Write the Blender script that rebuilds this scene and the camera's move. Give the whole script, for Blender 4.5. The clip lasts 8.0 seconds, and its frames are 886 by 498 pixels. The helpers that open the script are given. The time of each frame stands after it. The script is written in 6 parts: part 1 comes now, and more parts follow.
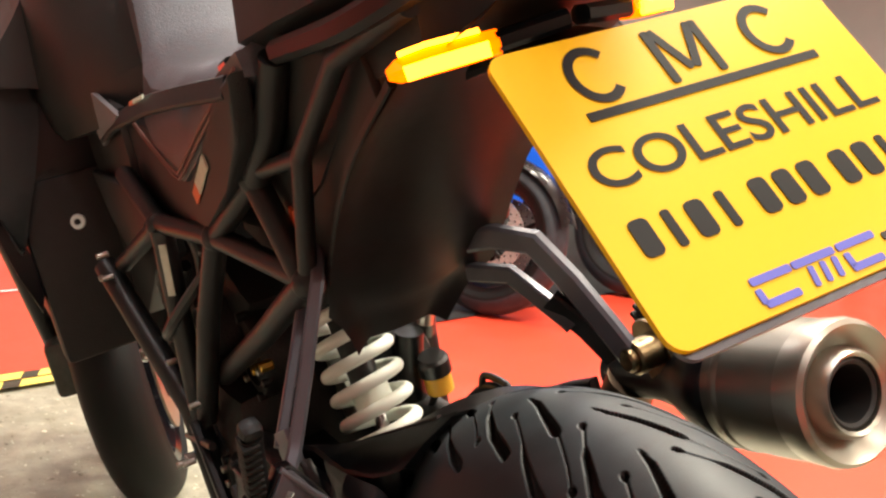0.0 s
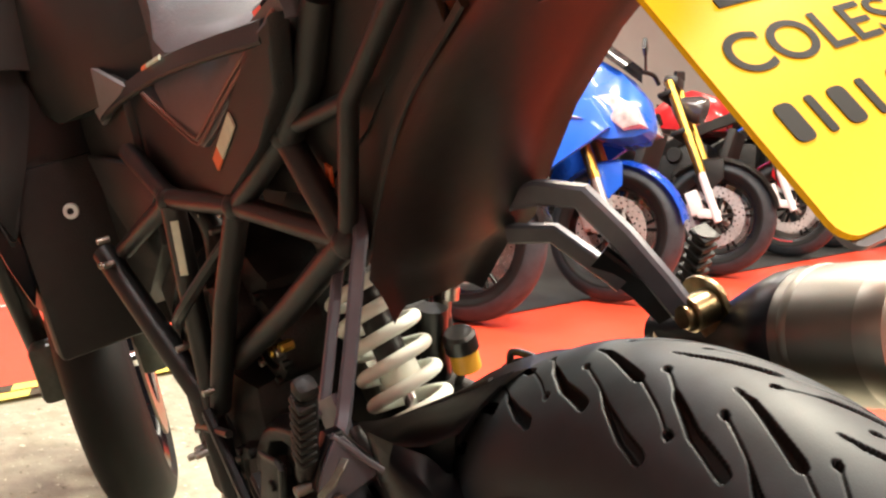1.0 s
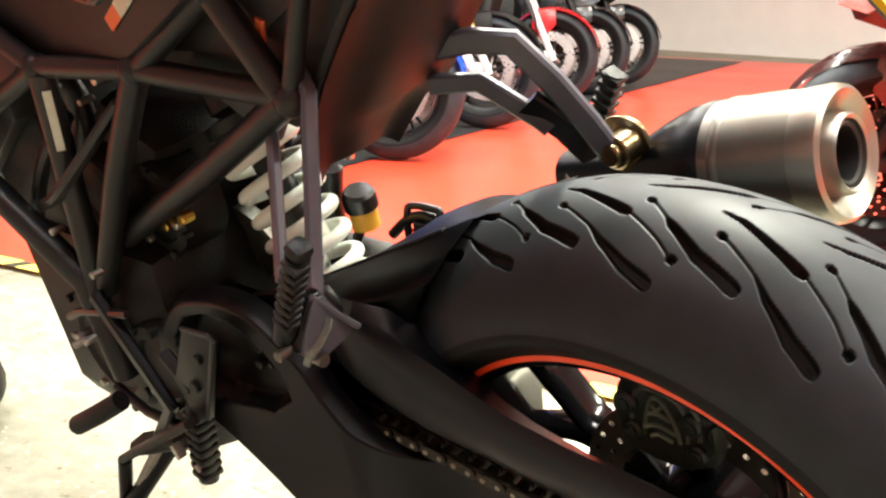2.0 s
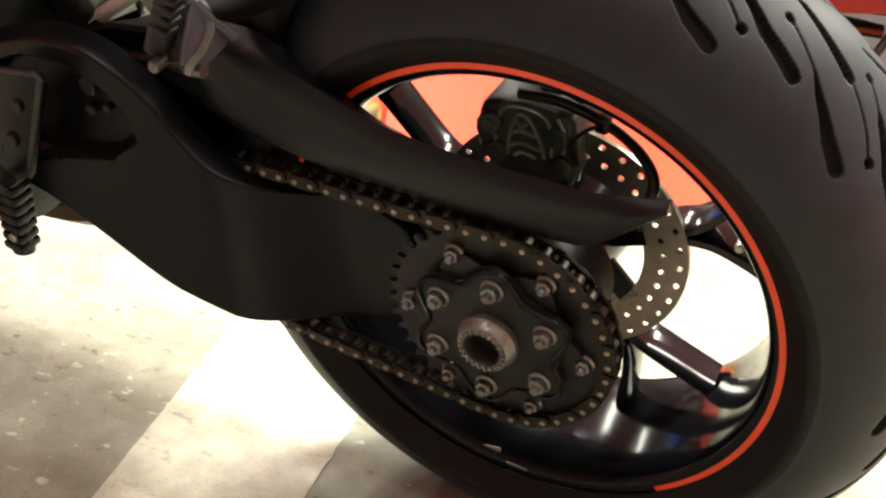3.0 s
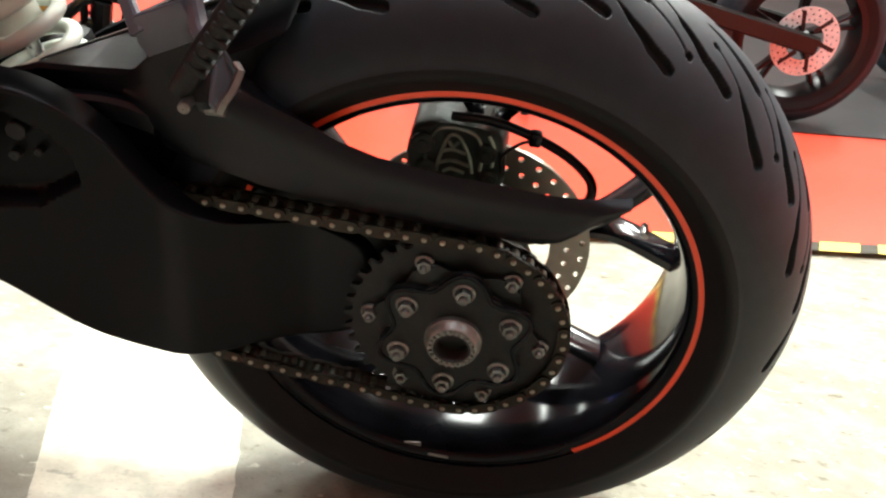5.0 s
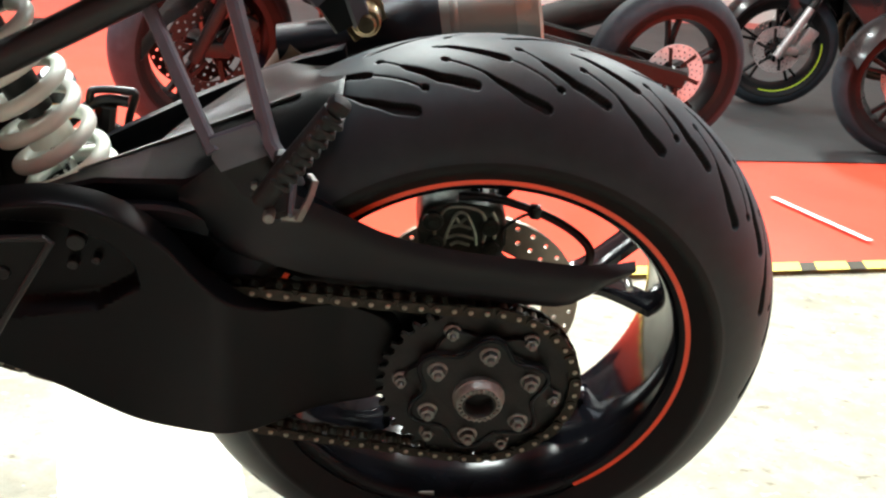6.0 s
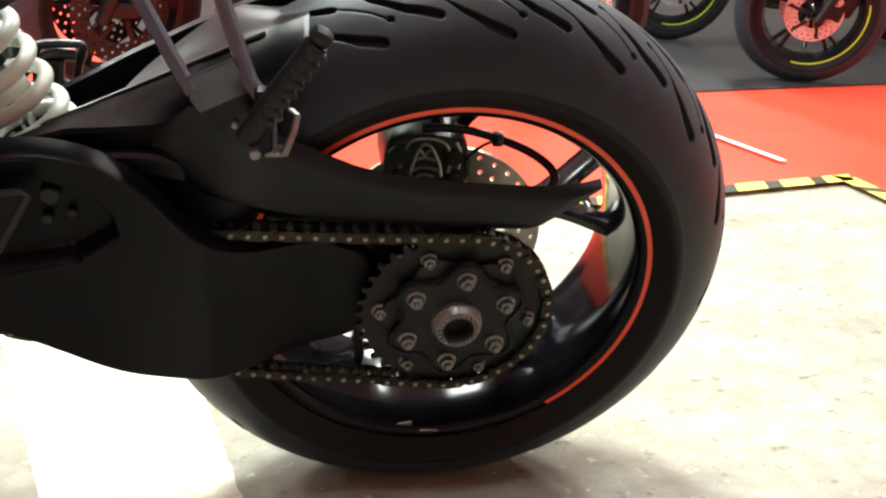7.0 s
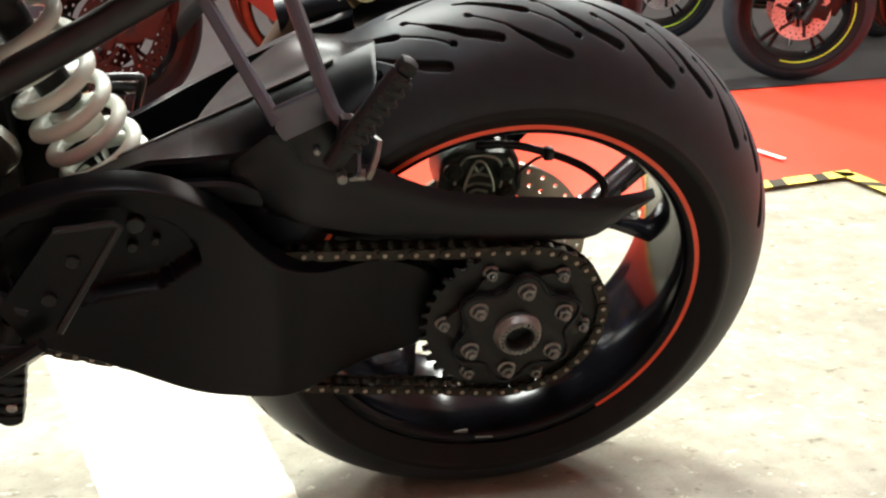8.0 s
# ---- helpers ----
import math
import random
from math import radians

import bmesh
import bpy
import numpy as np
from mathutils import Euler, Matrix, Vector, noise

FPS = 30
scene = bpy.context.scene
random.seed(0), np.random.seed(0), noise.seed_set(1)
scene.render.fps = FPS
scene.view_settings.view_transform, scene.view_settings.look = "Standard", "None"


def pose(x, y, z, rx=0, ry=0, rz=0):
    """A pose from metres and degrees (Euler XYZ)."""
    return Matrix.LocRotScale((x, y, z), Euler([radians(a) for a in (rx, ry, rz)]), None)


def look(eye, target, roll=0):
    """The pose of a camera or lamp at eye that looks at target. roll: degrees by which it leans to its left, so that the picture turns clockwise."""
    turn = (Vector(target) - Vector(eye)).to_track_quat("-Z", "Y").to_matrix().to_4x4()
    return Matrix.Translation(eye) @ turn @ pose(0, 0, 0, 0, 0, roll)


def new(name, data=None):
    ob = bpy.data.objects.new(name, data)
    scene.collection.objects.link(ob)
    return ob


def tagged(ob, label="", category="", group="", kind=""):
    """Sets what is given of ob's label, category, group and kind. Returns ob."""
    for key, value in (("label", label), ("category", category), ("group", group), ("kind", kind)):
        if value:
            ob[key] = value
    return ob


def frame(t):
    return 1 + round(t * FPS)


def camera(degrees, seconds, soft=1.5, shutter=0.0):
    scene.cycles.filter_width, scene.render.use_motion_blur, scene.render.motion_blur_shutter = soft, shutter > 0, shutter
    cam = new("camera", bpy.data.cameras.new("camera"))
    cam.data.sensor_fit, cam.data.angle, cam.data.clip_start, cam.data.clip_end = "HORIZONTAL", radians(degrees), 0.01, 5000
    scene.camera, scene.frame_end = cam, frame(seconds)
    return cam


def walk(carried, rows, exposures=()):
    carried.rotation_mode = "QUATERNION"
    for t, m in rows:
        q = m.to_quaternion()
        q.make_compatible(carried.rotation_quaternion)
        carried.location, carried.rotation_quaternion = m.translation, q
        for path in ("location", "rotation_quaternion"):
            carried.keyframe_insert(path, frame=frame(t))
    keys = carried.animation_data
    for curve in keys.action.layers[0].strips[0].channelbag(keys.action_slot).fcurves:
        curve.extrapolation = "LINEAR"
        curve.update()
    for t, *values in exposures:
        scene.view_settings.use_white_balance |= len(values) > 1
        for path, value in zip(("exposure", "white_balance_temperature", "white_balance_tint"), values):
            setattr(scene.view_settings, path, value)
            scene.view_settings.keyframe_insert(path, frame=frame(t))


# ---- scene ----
cam = camera(48.3, 8.0, soft=2.3)
PATH = [
    (0, (-0.526, -0.516, 0.835), (0.449, 1.202, 0.525), 2.9),
    (0.5, (-0.526, -0.483, 0.78), (0.425, 1.263, 0.569), 3.8),
    (1, (-0.57, -0.45, 0.771), (0.479, 1.232, 0.508), 2.0),
    (1.2, (-0.59, -0.435, 0.774), (0.5, 1.215, 0.472), 1.8),
    (2.3, (-0.726, -0.322, 0.742), (0.768, 0.844, 0.104), 0.8),
    (2.5, (-0.739, -0.306, 0.726), (0.787, 0.765, 0.002), 1.4),
    (3, (-0.785, -0.27, 0.661), (0.863, 0.53, -0.141), 4.3),
    (3.5, (-0.826, -0.239, 0.64), (0.913, 0.294, -0.19), 7.0),
    (4, (-0.848, -0.208, 0.645), (0.898, 0.3, -0.188), 6.3),
    (4.5, (-0.909, -0.117, 0.649), (0.914, 0.254, -0.085), 7.4),
    (4.7, (-0.919, -0.08, 0.652), (0.924, 0.159, -0.087), 8.1),
    (5.8, (-0.996, 0.12, 0.708), (0.9, -0.035, 0.094), 4.9),
    (6, (-1.016, 0.135, 0.716), (0.877, -0.048, 0.097), 5.5),
    (6.5, (-1.033, 0.164, 0.71), (0.824, -0.104, 0.019), 4.6),
    (7, (-1.036, 0.197, 0.695), (0.805, -0.167, 0.003), 3.2),
    (7.5, (-1.045, 0.233, 0.707), (0.791, -0.169, 0.023), 1.3),
    (8, (-1.054, 0.282, 0.711), (0.785, -0.116, 0.035), 1.3),
]
walk(cam, [(t, look(eye, target, roll)) for t, eye, target, roll in PATH], exposures=[(0.0, -0.12, 7600, 18), (0.5, -0.38, 7900, 17), (1.0, 0.22, 7600, 17), (1.2, 0.4, 7400, 15), (2.5, 0.5, 6900, 10), (3.5, 0.25, 7100, 12), (4.5, 0.15, 6600, 12), (6.0, 0.24, 6150, 10), (8.0, 0.12, 6450, 12)])

# ---- world and light ----
world = bpy.data.worlds.new("showroom_air")
scene.world = world
world.use_nodes = True
world.node_tree.nodes["Background"].inputs[0].default_value = (0.9, 0.95, 1.0, 1)
world.node_tree.nodes["Background"].inputs[1].default_value = 0.1


def area_lamp(name, eye, target, sx, sy, watts, colour=(0.94, 1.0, 0.91)):
    lamp = bpy.data.lights.new(name, "AREA")
    lamp.shape, lamp.size, lamp.size_y, lamp.energy, lamp.color = "RECTANGLE", sx, sy, watts, colour
    ob = new(name, lamp)
    ob.matrix_world = look(eye, target)
    return ob


area_lamp("tube_light_bank", (1.5, 0.6, 3.4), (0.3, 0.3, 0.0), 0.9, 0.9, 220)
for x, y, turned, watts in ((3.6, 6.4, 1, 110), (0.4, -2.0, 0, 40), (0.5, 2.4, 0, 40), (2.6, -2.0, 1, 105), (2.8, 3.2, 1, 80), (5.0, 0.8, 1, 120), (5.0, 3.6, 1, 80), (5.0, -2.6, 1, 130)):
    area_lamp("tube_light", (x, y, 3.45), (x, y, 0), *((1.5, 0.16) if turned else (0.16, 1.5)), watts)

COOL = (0.82, 0.93, 1.0)
for x, y, watts in ((-1.0, -1.9, 18), (-1.5, 0.5, 24), (-0.25, 0.5, 42), (-0.4, -1.0, 30), (-0.2, 4.6, 55), (1.2, 2.9, 60)):
    area_lamp("cool_tube_light", (x, y, 3.45), (x, y, 0), 0.16, 1.5, watts, COOL)

# ---- materials ----


def mat(name, base, rough=0.5, metal=0.0, vary=0.15, scale=30.0, bump=0.0, bump_scale=200.0, rough_vary=0.1, coat=0.0, spec=0.5, big=4.0, tint=None):
    """A surface with colour varied at two scales, uneven gloss and fine relief."""
    m = bpy.data.materials.new(name)
    m.use_nodes = True
    nt = m.node_tree
    b = nt.nodes["Principled BSDF"]
    b.inputs["Metallic"].default_value = metal
    b.inputs["Specular IOR Level"].default_value = spec
    b.inputs["Coat Weight"].default_value = coat
    b.inputs["Coat Roughness"].default_value = 0.05
    co = nt.nodes.new("ShaderNodeTexCoord")
    n1, n2 = nt.nodes.new("ShaderNodeTexNoise"), nt.nodes.new("ShaderNodeTexNoise")
    n1.inputs["Scale"].default_value, n2.inputs["Scale"].default_value = scale, big
    n1.inputs["Detail"].default_value, n2.inputs["Detail"].default_value = 6, 4
    for n in (n1, n2):
        nt.links.new(co.outputs["Object"], n.inputs["Vector"])
    mixf = nt.nodes.new("ShaderNodeMath")
    mixf.operation = "ADD"
    nt.links.new(n1.outputs["Fac"], mixf.inputs[0])
    nt.links.new(n2.outputs["Fac"], mixf.inputs[1])
    ramp = nt.nodes.new("ShaderNodeMapRange")
    ramp.inputs["From Min"].default_value, ramp.inputs["From Max"].default_value = 0.65, 1.35
    nt.links.new(mixf.outputs[0], ramp.inputs["Value"])
    mix = nt.nodes.new("ShaderNodeMix")
    mix.data_type = "RGBA"
    lo = tuple(c * (1 - vary) for c in base)
    hi = tuple(min(1, c * (1 + vary)) for c in (tint or base))
    mix.inputs[6].default_value, mix.inputs[7].default_value = (*lo, 1), (*hi, 1)
    nt.links.new(ramp.outputs[0], mix.inputs[0])
    nt.links.new(mix.outputs[2], b.inputs["Base Color"])
    rr = nt.nodes.new("ShaderNodeMapRange")
    rr.inputs["To Min"].default_value, rr.inputs["To Max"].default_value = max(0.02, rough - rough_vary), min(1, rough + rough_vary)
    nt.links.new(n2.outputs["Fac"], rr.inputs["Value"])
    nt.links.new(rr.outputs[0], b.inputs["Roughness"])
    if bump:
        n3, bp = nt.nodes.new("ShaderNodeTexNoise"), nt.nodes.new("ShaderNodeBump")
        n3.inputs["Scale"].default_value, bp.inputs["Strength"].default_value, bp.inputs["Distance"].default_value = bump_scale, bump, 0.002
        nt.links.new(co.outputs["Object"], n3.inputs["Vector"])
        nt.links.new(n3.outputs["Fac"], bp.inputs["Height"])
        nt.links.new(bp.outputs[0], b.inputs["Normal"])
    return m


def lit(name, colour, strength):
    m = bpy.data.materials.new(name)
    m.use_nodes = True
    b = m.node_tree.nodes["Principled BSDF"]
    b.inputs["Base Color"].default_value = (*colour, 1)
    b.inputs["Emission Color"].default_value = (*colour, 1)
    b.inputs["Emission Strength"].default_value = strength
    return m


RUBBER = mat("tyre_rubber", (0.0095, 0.0128, 0.0162), 0.5, vary=0.35, scale=45, bump=0.06, bump_scale=900, rough_vary=0.1, spec=0.3, big=9.0)
SIDEWALL_GROOVE_SHADE = mat("tyre_sidewall_and_groove_shade", (0.0035, 0.0035, 0.0036), 0.6, vary=0.2, scale=40, bump=0.12, bump_scale=600, spec=0.22)
RIM_BLACK = mat("gloss_black_rim", (0.004, 0.004, 0.0055), 0.13, vary=0.2, spec=0.16, rough_vary=0.04)
SPOKE_BLACK = mat("polished_black_spoke", (0.004, 0.004, 0.006), 0.12, vary=0.2, spec=0.6, rough_vary=0.04)
ORANGE_TAPE = mat("orange_rim_tape", (0.9, 0.085, 0.025), 0.4, vary=0.08)
STEEL = mat("brushed_steel", (0.5, 0.48, 0.44), 0.3, 1.0, vary=0.2, scale=90)
DISC = mat("brake_disc_steel", (0.34, 0.31, 0.26), 0.38, 1.0, vary=0.2, scale=70)
DARK_STEEL = mat("dark_sprocket_steel", (0.012, 0.0118, 0.011), 0.45, 0.5, vary=0.3, scale=80, bump=0.2)
CHAIN_BROWN = mat("oily_chain", (0.028, 0.023, 0.017), 0.4, 0.8, vary=0.4, scale=120)
CHAIN_PIN = mat("chain_pin_steel", (0.32, 0.295, 0.235), 0.32, 1.0, vary=0.35)
NUT_STEEL = mat("dull_bolt_steel", (0.4, 0.395, 0.35), 0.36, 1.0, vary=0.35, scale=150, bump=0.25)
DULL_STEEL = mat("zinc_plated_bolt", (0.19, 0.19, 0.175), 0.4, 0.9, vary=0.3, scale=150, bump=0.2)
HUB_GREY = mat("grey_hub_nut", (0.22, 0.22, 0.2), 0.42, 0.8, vary=0.25, scale=150, bump=0.2)
ARM_BLACK = mat("satin_black_swingarm", (0.0026, 0.0028, 0.0032), 0.3, spec=0.17, vary=0.2, scale=50, bump=0.1, bump_scale=1200)
GUARD_BLACK = mat("satin_black_plastic", (0.0029, 0.0033, 0.0046), 0.33, spec=0.26, vary=0.2, scale=60, bump=0.08, bump_scale=1500)
HUGGER_BLACK = mat("smooth_black_hugger_plastic", (0.0045, 0.0047, 0.0065), 0.36, spec=0.9, vary=0.2, scale=60, bump=0.012, bump_scale=1500)
FRAME_PAINT = mat("charcoal_frame_paint", (0.0092, 0.0098, 0.0102), 0.38, vary=0.2, scale=70, bump=0.12, bump_scale=800, spec=0.38)
HANGER_GREY = mat("grey_anodised_hanger", (0.08, 0.084, 0.104), 0.36, 0.25, vary=0.12, scale=60, bump=0.1)
PANEL_BLACK = mat("textured_black_panel", (0.02, 0.0195, 0.0195), 0.46, vary=0.25, scale=90, bump=0.2, bump_scale=900, spec=0.35)
COWL_GREY = mat("dark_grey_cowl", (0.0112, 0.014, 0.0142), 0.46, vary=0.15, scale=40, bump=0.1, spec=0.45)
SEAT_BLACK = mat("grained_seat_vinyl", (0.062, 0.066, 0.076), 0.46, vary=0.2, scale=150, bump=0.3, bump_scale=500, spec=0.6)
SEAT_SIDE = mat("smooth_seat_vinyl", (0.0105, 0.0125, 0.0135), 0.5, vary=0.2, scale=150, bump=0.3, bump_scale=600, spec=0.4)
STITCH = mat("dull_red_stitching", (0.22, 0.09, 0.07), 0.7, vary=0.3, scale=400)
SPRING_WHITE = mat("white_spring_paint", (0.84, 0.88, 0.8), 0.32, vary=0.06, scale=40)
SHOCK_DARK = mat("black_shock_body", (0.01, 0.01, 0.01), 0.35, 0.3, vary=0.3)
GOLD = mat("gold_anodised", (0.6, 0.38, 0.08), 0.3, 1.0, vary=0.15)
BRONZE = mat("bronze_bolt", (0.24, 0.18, 0.1), 0.32, 1.0, vary=0.3, scale=120)
MUFFLER = mat("brushed_titanium_muffler", (0.22, 0.213, 0.182), 0.38, 1.0, vary=0.1, scale=30)
MUFFLER_END = mat("polished_end_cap", (0.33, 0.315, 0.27), 0.34, 1.0, vary=0.08)
SOOT = mat("sooty_tube", (0.02, 0.019, 0.018), 0.6, 0.3, vary=0.3)
AMBER_FLUID = mat("amber_fluid_cup", (0.75, 0.38, 0.05), 0.3, vary=0.2, scale=30)
PLATE_YELLOW = mat("yellow_plate_acrylic", (0.7, 0.42, 0.003), 0.42, vary=0.05, scale=8, spec=0.25)
INK = mat("black_print", (0.008, 0.008, 0.008), 0.6, vary=0.1, spec=0.15)
BLUE_INK = mat("blue_print", (0.06, 0.07, 0.42), 0.5, vary=0.1)
LABEL_WHITE = mat("pale_label", (0.55, 0.6, 0.48), 0.5, vary=0.15, scale=90)
LABEL_ORANGE = mat("orange_label", (0.75, 0.16, 0.06), 0.5, vary=0.1)
CALIPER = mat("anodised_dark_caliper", (0.045, 0.055, 0.045), 0.4, 0.3, vary=0.35, scale=90, bump=0.25)
CALIPER_EDGE = mat("pale_caliper_edge", (0.4, 0.46, 0.38), 0.34, 0.8, vary=0.3, scale=120, bump=0.2)
HOSE = mat("black_hose", (0.006, 0.006, 0.006), 0.35, vary=0.2)
PEG_RUBBER = mat("black_peg_rubber", (0.007, 0.007, 0.007), 0.5, vary=0.3, bump=0.3, spec=0.28)
ENGINE_DARK = mat("dark_engine_casting", (0.007, 0.007, 0.0068), 0.5, 0.3, vary=0.35, scale=60, bump=0.4, bump_scale=400)
PIPE_STEEL = mat("heat_stained_pipe", (0.09, 0.062, 0.042), 0.45, 1.0, vary=0.3, scale=20)
WHITE_METAL = mat("white_bolt_cap", (0.7, 0.75, 0.72), 0.35, vary=0.05)
CHROME = mat("chrome", (0.75, 0.75, 0.76), 0.12, 1.0, vary=0.05)
AMBER_LIT = lit("lit_amber_lens", (1.0, 0.14, 0.002), 3.2)
AMBER_CORE = lit("lit_amber_bulb_strip", (1.0, 0.3, 0.02), 15.0)
SEAT_GREY = mat("grey_tank_trim", (0.16, 0.155, 0.16), 0.5, vary=0.15, scale=120, bump=0.2, bump_scale=500)
CLEAR_LENS = mat("smoky_lens", (0.05, 0.05, 0.05), 0.12, vary=0.1, coat=0.4)
RED_LENS = mat("red_lens", (0.7, 0.02, 0.03), 0.15, vary=0.1)
RED_FLOOR = mat("red_floor_paint", (0.8, 0.07, 0.035), 0.35, vary=0.06, scale=20, big=1.2, bump=0.1, bump_scale=120, rough_vary=0.12)
BLACK_MAT = mat("black_display_mat", (0.026, 0.026, 0.027), 0.45, vary=0.3, scale=15, big=1.0, bump=0.3, bump_scale=300, spec=0.28)
TAPE_YELLOW = mat("yellow_hazard_tape", (0.85, 0.7, 0.14), 0.4, vary=0.15, scale=40)
TAPE_BLACK = mat("black_hazard_tape", (0.04, 0.035, 0.02), 0.45, vary=0.3, scale=40)
WHITE_LINE = mat("white_line_paint", (0.85, 0.83, 0.8), 0.5, vary=0.08)
WALL_PAINT = mat("white_wall_paint", (0.8, 0.79, 0.77), 0.7, vary=0.04, scale=3, bump=0.15)
CEIL_PAINT = mat("white_ceiling_paint", (0.78, 0.78, 0.77), 0.8, vary=0.04, scale=3)


def concrete(name, base, pits, chips=0.0):
    """Concrete with grey cloudy stains, dark pits and pale grit; chips: share of worn-off paint."""
    m = mat(name, base, 0.6, vary=0.3, scale=24, big=2.2, bump=0.35, bump_scale=60, rough_vary=0.15)
    nt = m.node_tree
    b = nt.nodes["Principled BSDF"]
    src = b.inputs["Base Color"].links[0].from_socket
    co = nt.nodes.new("ShaderNodeTexCoord")
    mp = nt.nodes.new("ShaderNodeMapping")
    mp.inputs["Scale"].default_value = (1.0, 0.6, 1.0)
    mp.inputs["Rotation"].default_value = (0, 0, 0.3)
    nt.links.new(co.outputs["Object"], mp.inputs["Vector"])
    for scale, lo, hi, colour, amount in (
        (5.0, 0.46, 0.66, (0.15, 0.14, 0.095), 0.6 + chips),
        (16, 0.52, 0.7, (0.19, 0.175, 0.115), 0.5 + chips),
        (38, 0.6, 0.68, (0.09, 0.08, 0.045), pits),
        (110, 0.62, 0.7, (0.09, 0.08, 0.05), pits * 0.8),
        (52, 0.61, 0.67, (0.7, 0.68, 0.54), 0.75),
        (300, 0.54, 0.7, (0.13, 0.12, 0.085), pits * 0.6),
    ):
        n = nt.nodes.new("ShaderNodeTexNoise")
        n.inputs["Scale"].default_value, n.inputs["Detail"].default_value, n.inputs["Roughness"].default_value = scale, 8, 0.62
        nt.links.new(mp.outputs[0], n.inputs["Vector"])
        r = nt.nodes.new("ShaderNodeMapRange")
        r.inputs["From Min"].default_value, r.inputs["From Max"].default_value, r.inputs["To Max"].default_value = lo, hi, amount
        nt.links.new(n.outputs["Fac"], r.inputs["Value"])
        mx = nt.nodes.new("ShaderNodeMix")
        mx.data_type = "RGBA"
        mx.inputs[7].default_value = (*colour, 1)
        nt.links.new(r.outputs[0], mx.inputs[0])
        nt.links.new(src, mx.inputs[6])
        src = mx.outputs[2]
    nt.links.new(src, b.inputs["Base Color"])
    return m


def dust_and_sheen_crown(m):
    """Rolled-in floor dust and cool overhead sheen, put into the mid-tread colour, fading to clean black shoulders."""
    nt = m.node_tree
    b = nt.nodes["Principled BSDF"]
    src = b.inputs["Base Color"].links[0].from_socket
    co, sep, ab, rng_, n, mul, mx = (nt.nodes.new(k) for k in ("ShaderNodeTexCoord", "ShaderNodeSeparateXYZ", "ShaderNodeMath", "ShaderNodeMapRange", "ShaderNodeTexNoise", "ShaderNodeMath", "ShaderNodeMix"))
    nt.links.new(co.outputs["Object"], sep.inputs[0])
    ab.operation = "ABSOLUTE"
    nt.links.new(sep.outputs["X"], ab.inputs[0])
    rng_.interpolation_type = "SMOOTHSTEP"
    rng_.inputs["From Min"].default_value, rng_.inputs["From Max"].default_value = 0.09, 0.04
    nt.links.new(ab.outputs[0], rng_.inputs["Value"])
    n.inputs["Scale"].default_value, n.inputs["Detail"].default_value = 26, 7
    nt.links.new(co.outputs["Object"], n.inputs["Vector"])
    mul.operation = "MULTIPLY"
    nt.links.new(rng_.outputs[0], mul.inputs[0])
    nt.links.new(n.outputs["Fac"], mul.inputs[1])
    mx.data_type = "RGBA"
    mx.inputs[7].default_value = (0.044, 0.058, 0.07, 1)
    nt.links.new(mul.outputs[0], mx.inputs[0])
    nt.links.new(src, mx.inputs[6])
    nt.links.new(mx.outputs[2], b.inputs["Base Color"])
    sh = nt.nodes.new("ShaderNodeMath")
    sh.operation = "MULTIPLY"
    sh.inputs[1].default_value = 0.05
    nt.links.new(rng_.outputs[0], sh.inputs[0])
    nt.links.new(sh.outputs[0], b.inputs["Sheen Weight"])
    b.inputs["Sheen Roughness"].default_value = 0.35
    b.inputs["Sheen Tint"].default_value = (0.8, 0.88, 0.95, 1)


dust_and_sheen_crown(RUBBER)
CONCRETE = concrete("worn_pale_concrete", (0.315, 0.302, 0.235), 0.8)
BAND_PAINT = concrete("worn_cream_floor_paint", (0.74, 0.71, 0.57), 0.4, -0.25)
PAD_GREY = mat("dark_grey_rubber_pad", (0.13, 0.13, 0.115), 0.6, vary=0.25, scale=30, bump=0.3)

# ---- mesh helpers ----


def part(name, bm, material, parent=None, label="", smooth=True):
    """Links a bmesh as one mesh object, under parent if there is one."""
    me = bpy.data.meshes.new(name)
    bmesh.ops.recalc_face_normals(bm, faces=bm.faces[:])
    bm.to_mesh(me)
    bm.free()
    for m in material if isinstance(material, (list, tuple)) else [material]:
        me.materials.append(m)
    if smooth:
        me.polygons.foreach_set("use_smooth", [True] * len(me.polygons))
        me.set_sharp_from_angle(angle=radians(38))
    ob = new(name, me)
    if parent is not None:
        ob.parent = parent
    if label:
        tagged(ob, label)
    return ob


def ring_skin(bm, rings, closed=True, caps=True):
    """Joins rings of points by quads."""
    vs = [[bm.verts.new(p) for p in r] for r in rings]
    n = len(vs[0])
    for a, b in zip(vs, vs[1:]):
        for i in range(n if closed else n - 1):
            bm.faces.new((a[i], a[(i + 1) % n], b[(i + 1) % n], b[i]))
    if caps and closed:
        bm.faces.new(vs[0][::-1])
        bm.faces.new(vs[-1])
    return vs


def smooth_path(pts, steps=6):
    """A Catmull-Rom line through the points."""
    p = [Vector(q) for q in pts]
    if len(p) < 3:
        return p
    p = [p[0] * 2 - p[1], *p, p[-1] * 2 - p[-2]]
    out = []
    for i in range(1, len(p) - 2):
        a, b, c, d = p[i - 1 : i + 3]
        for k in range(steps):
            t = k / steps
            out.append(0.5 * (2 * b + (c - a) * t + (2 * a - 5 * b + 4 * c - d) * t * t + (3 * b - a - 3 * c + d) * t**3))
    return out + [p[-2]]


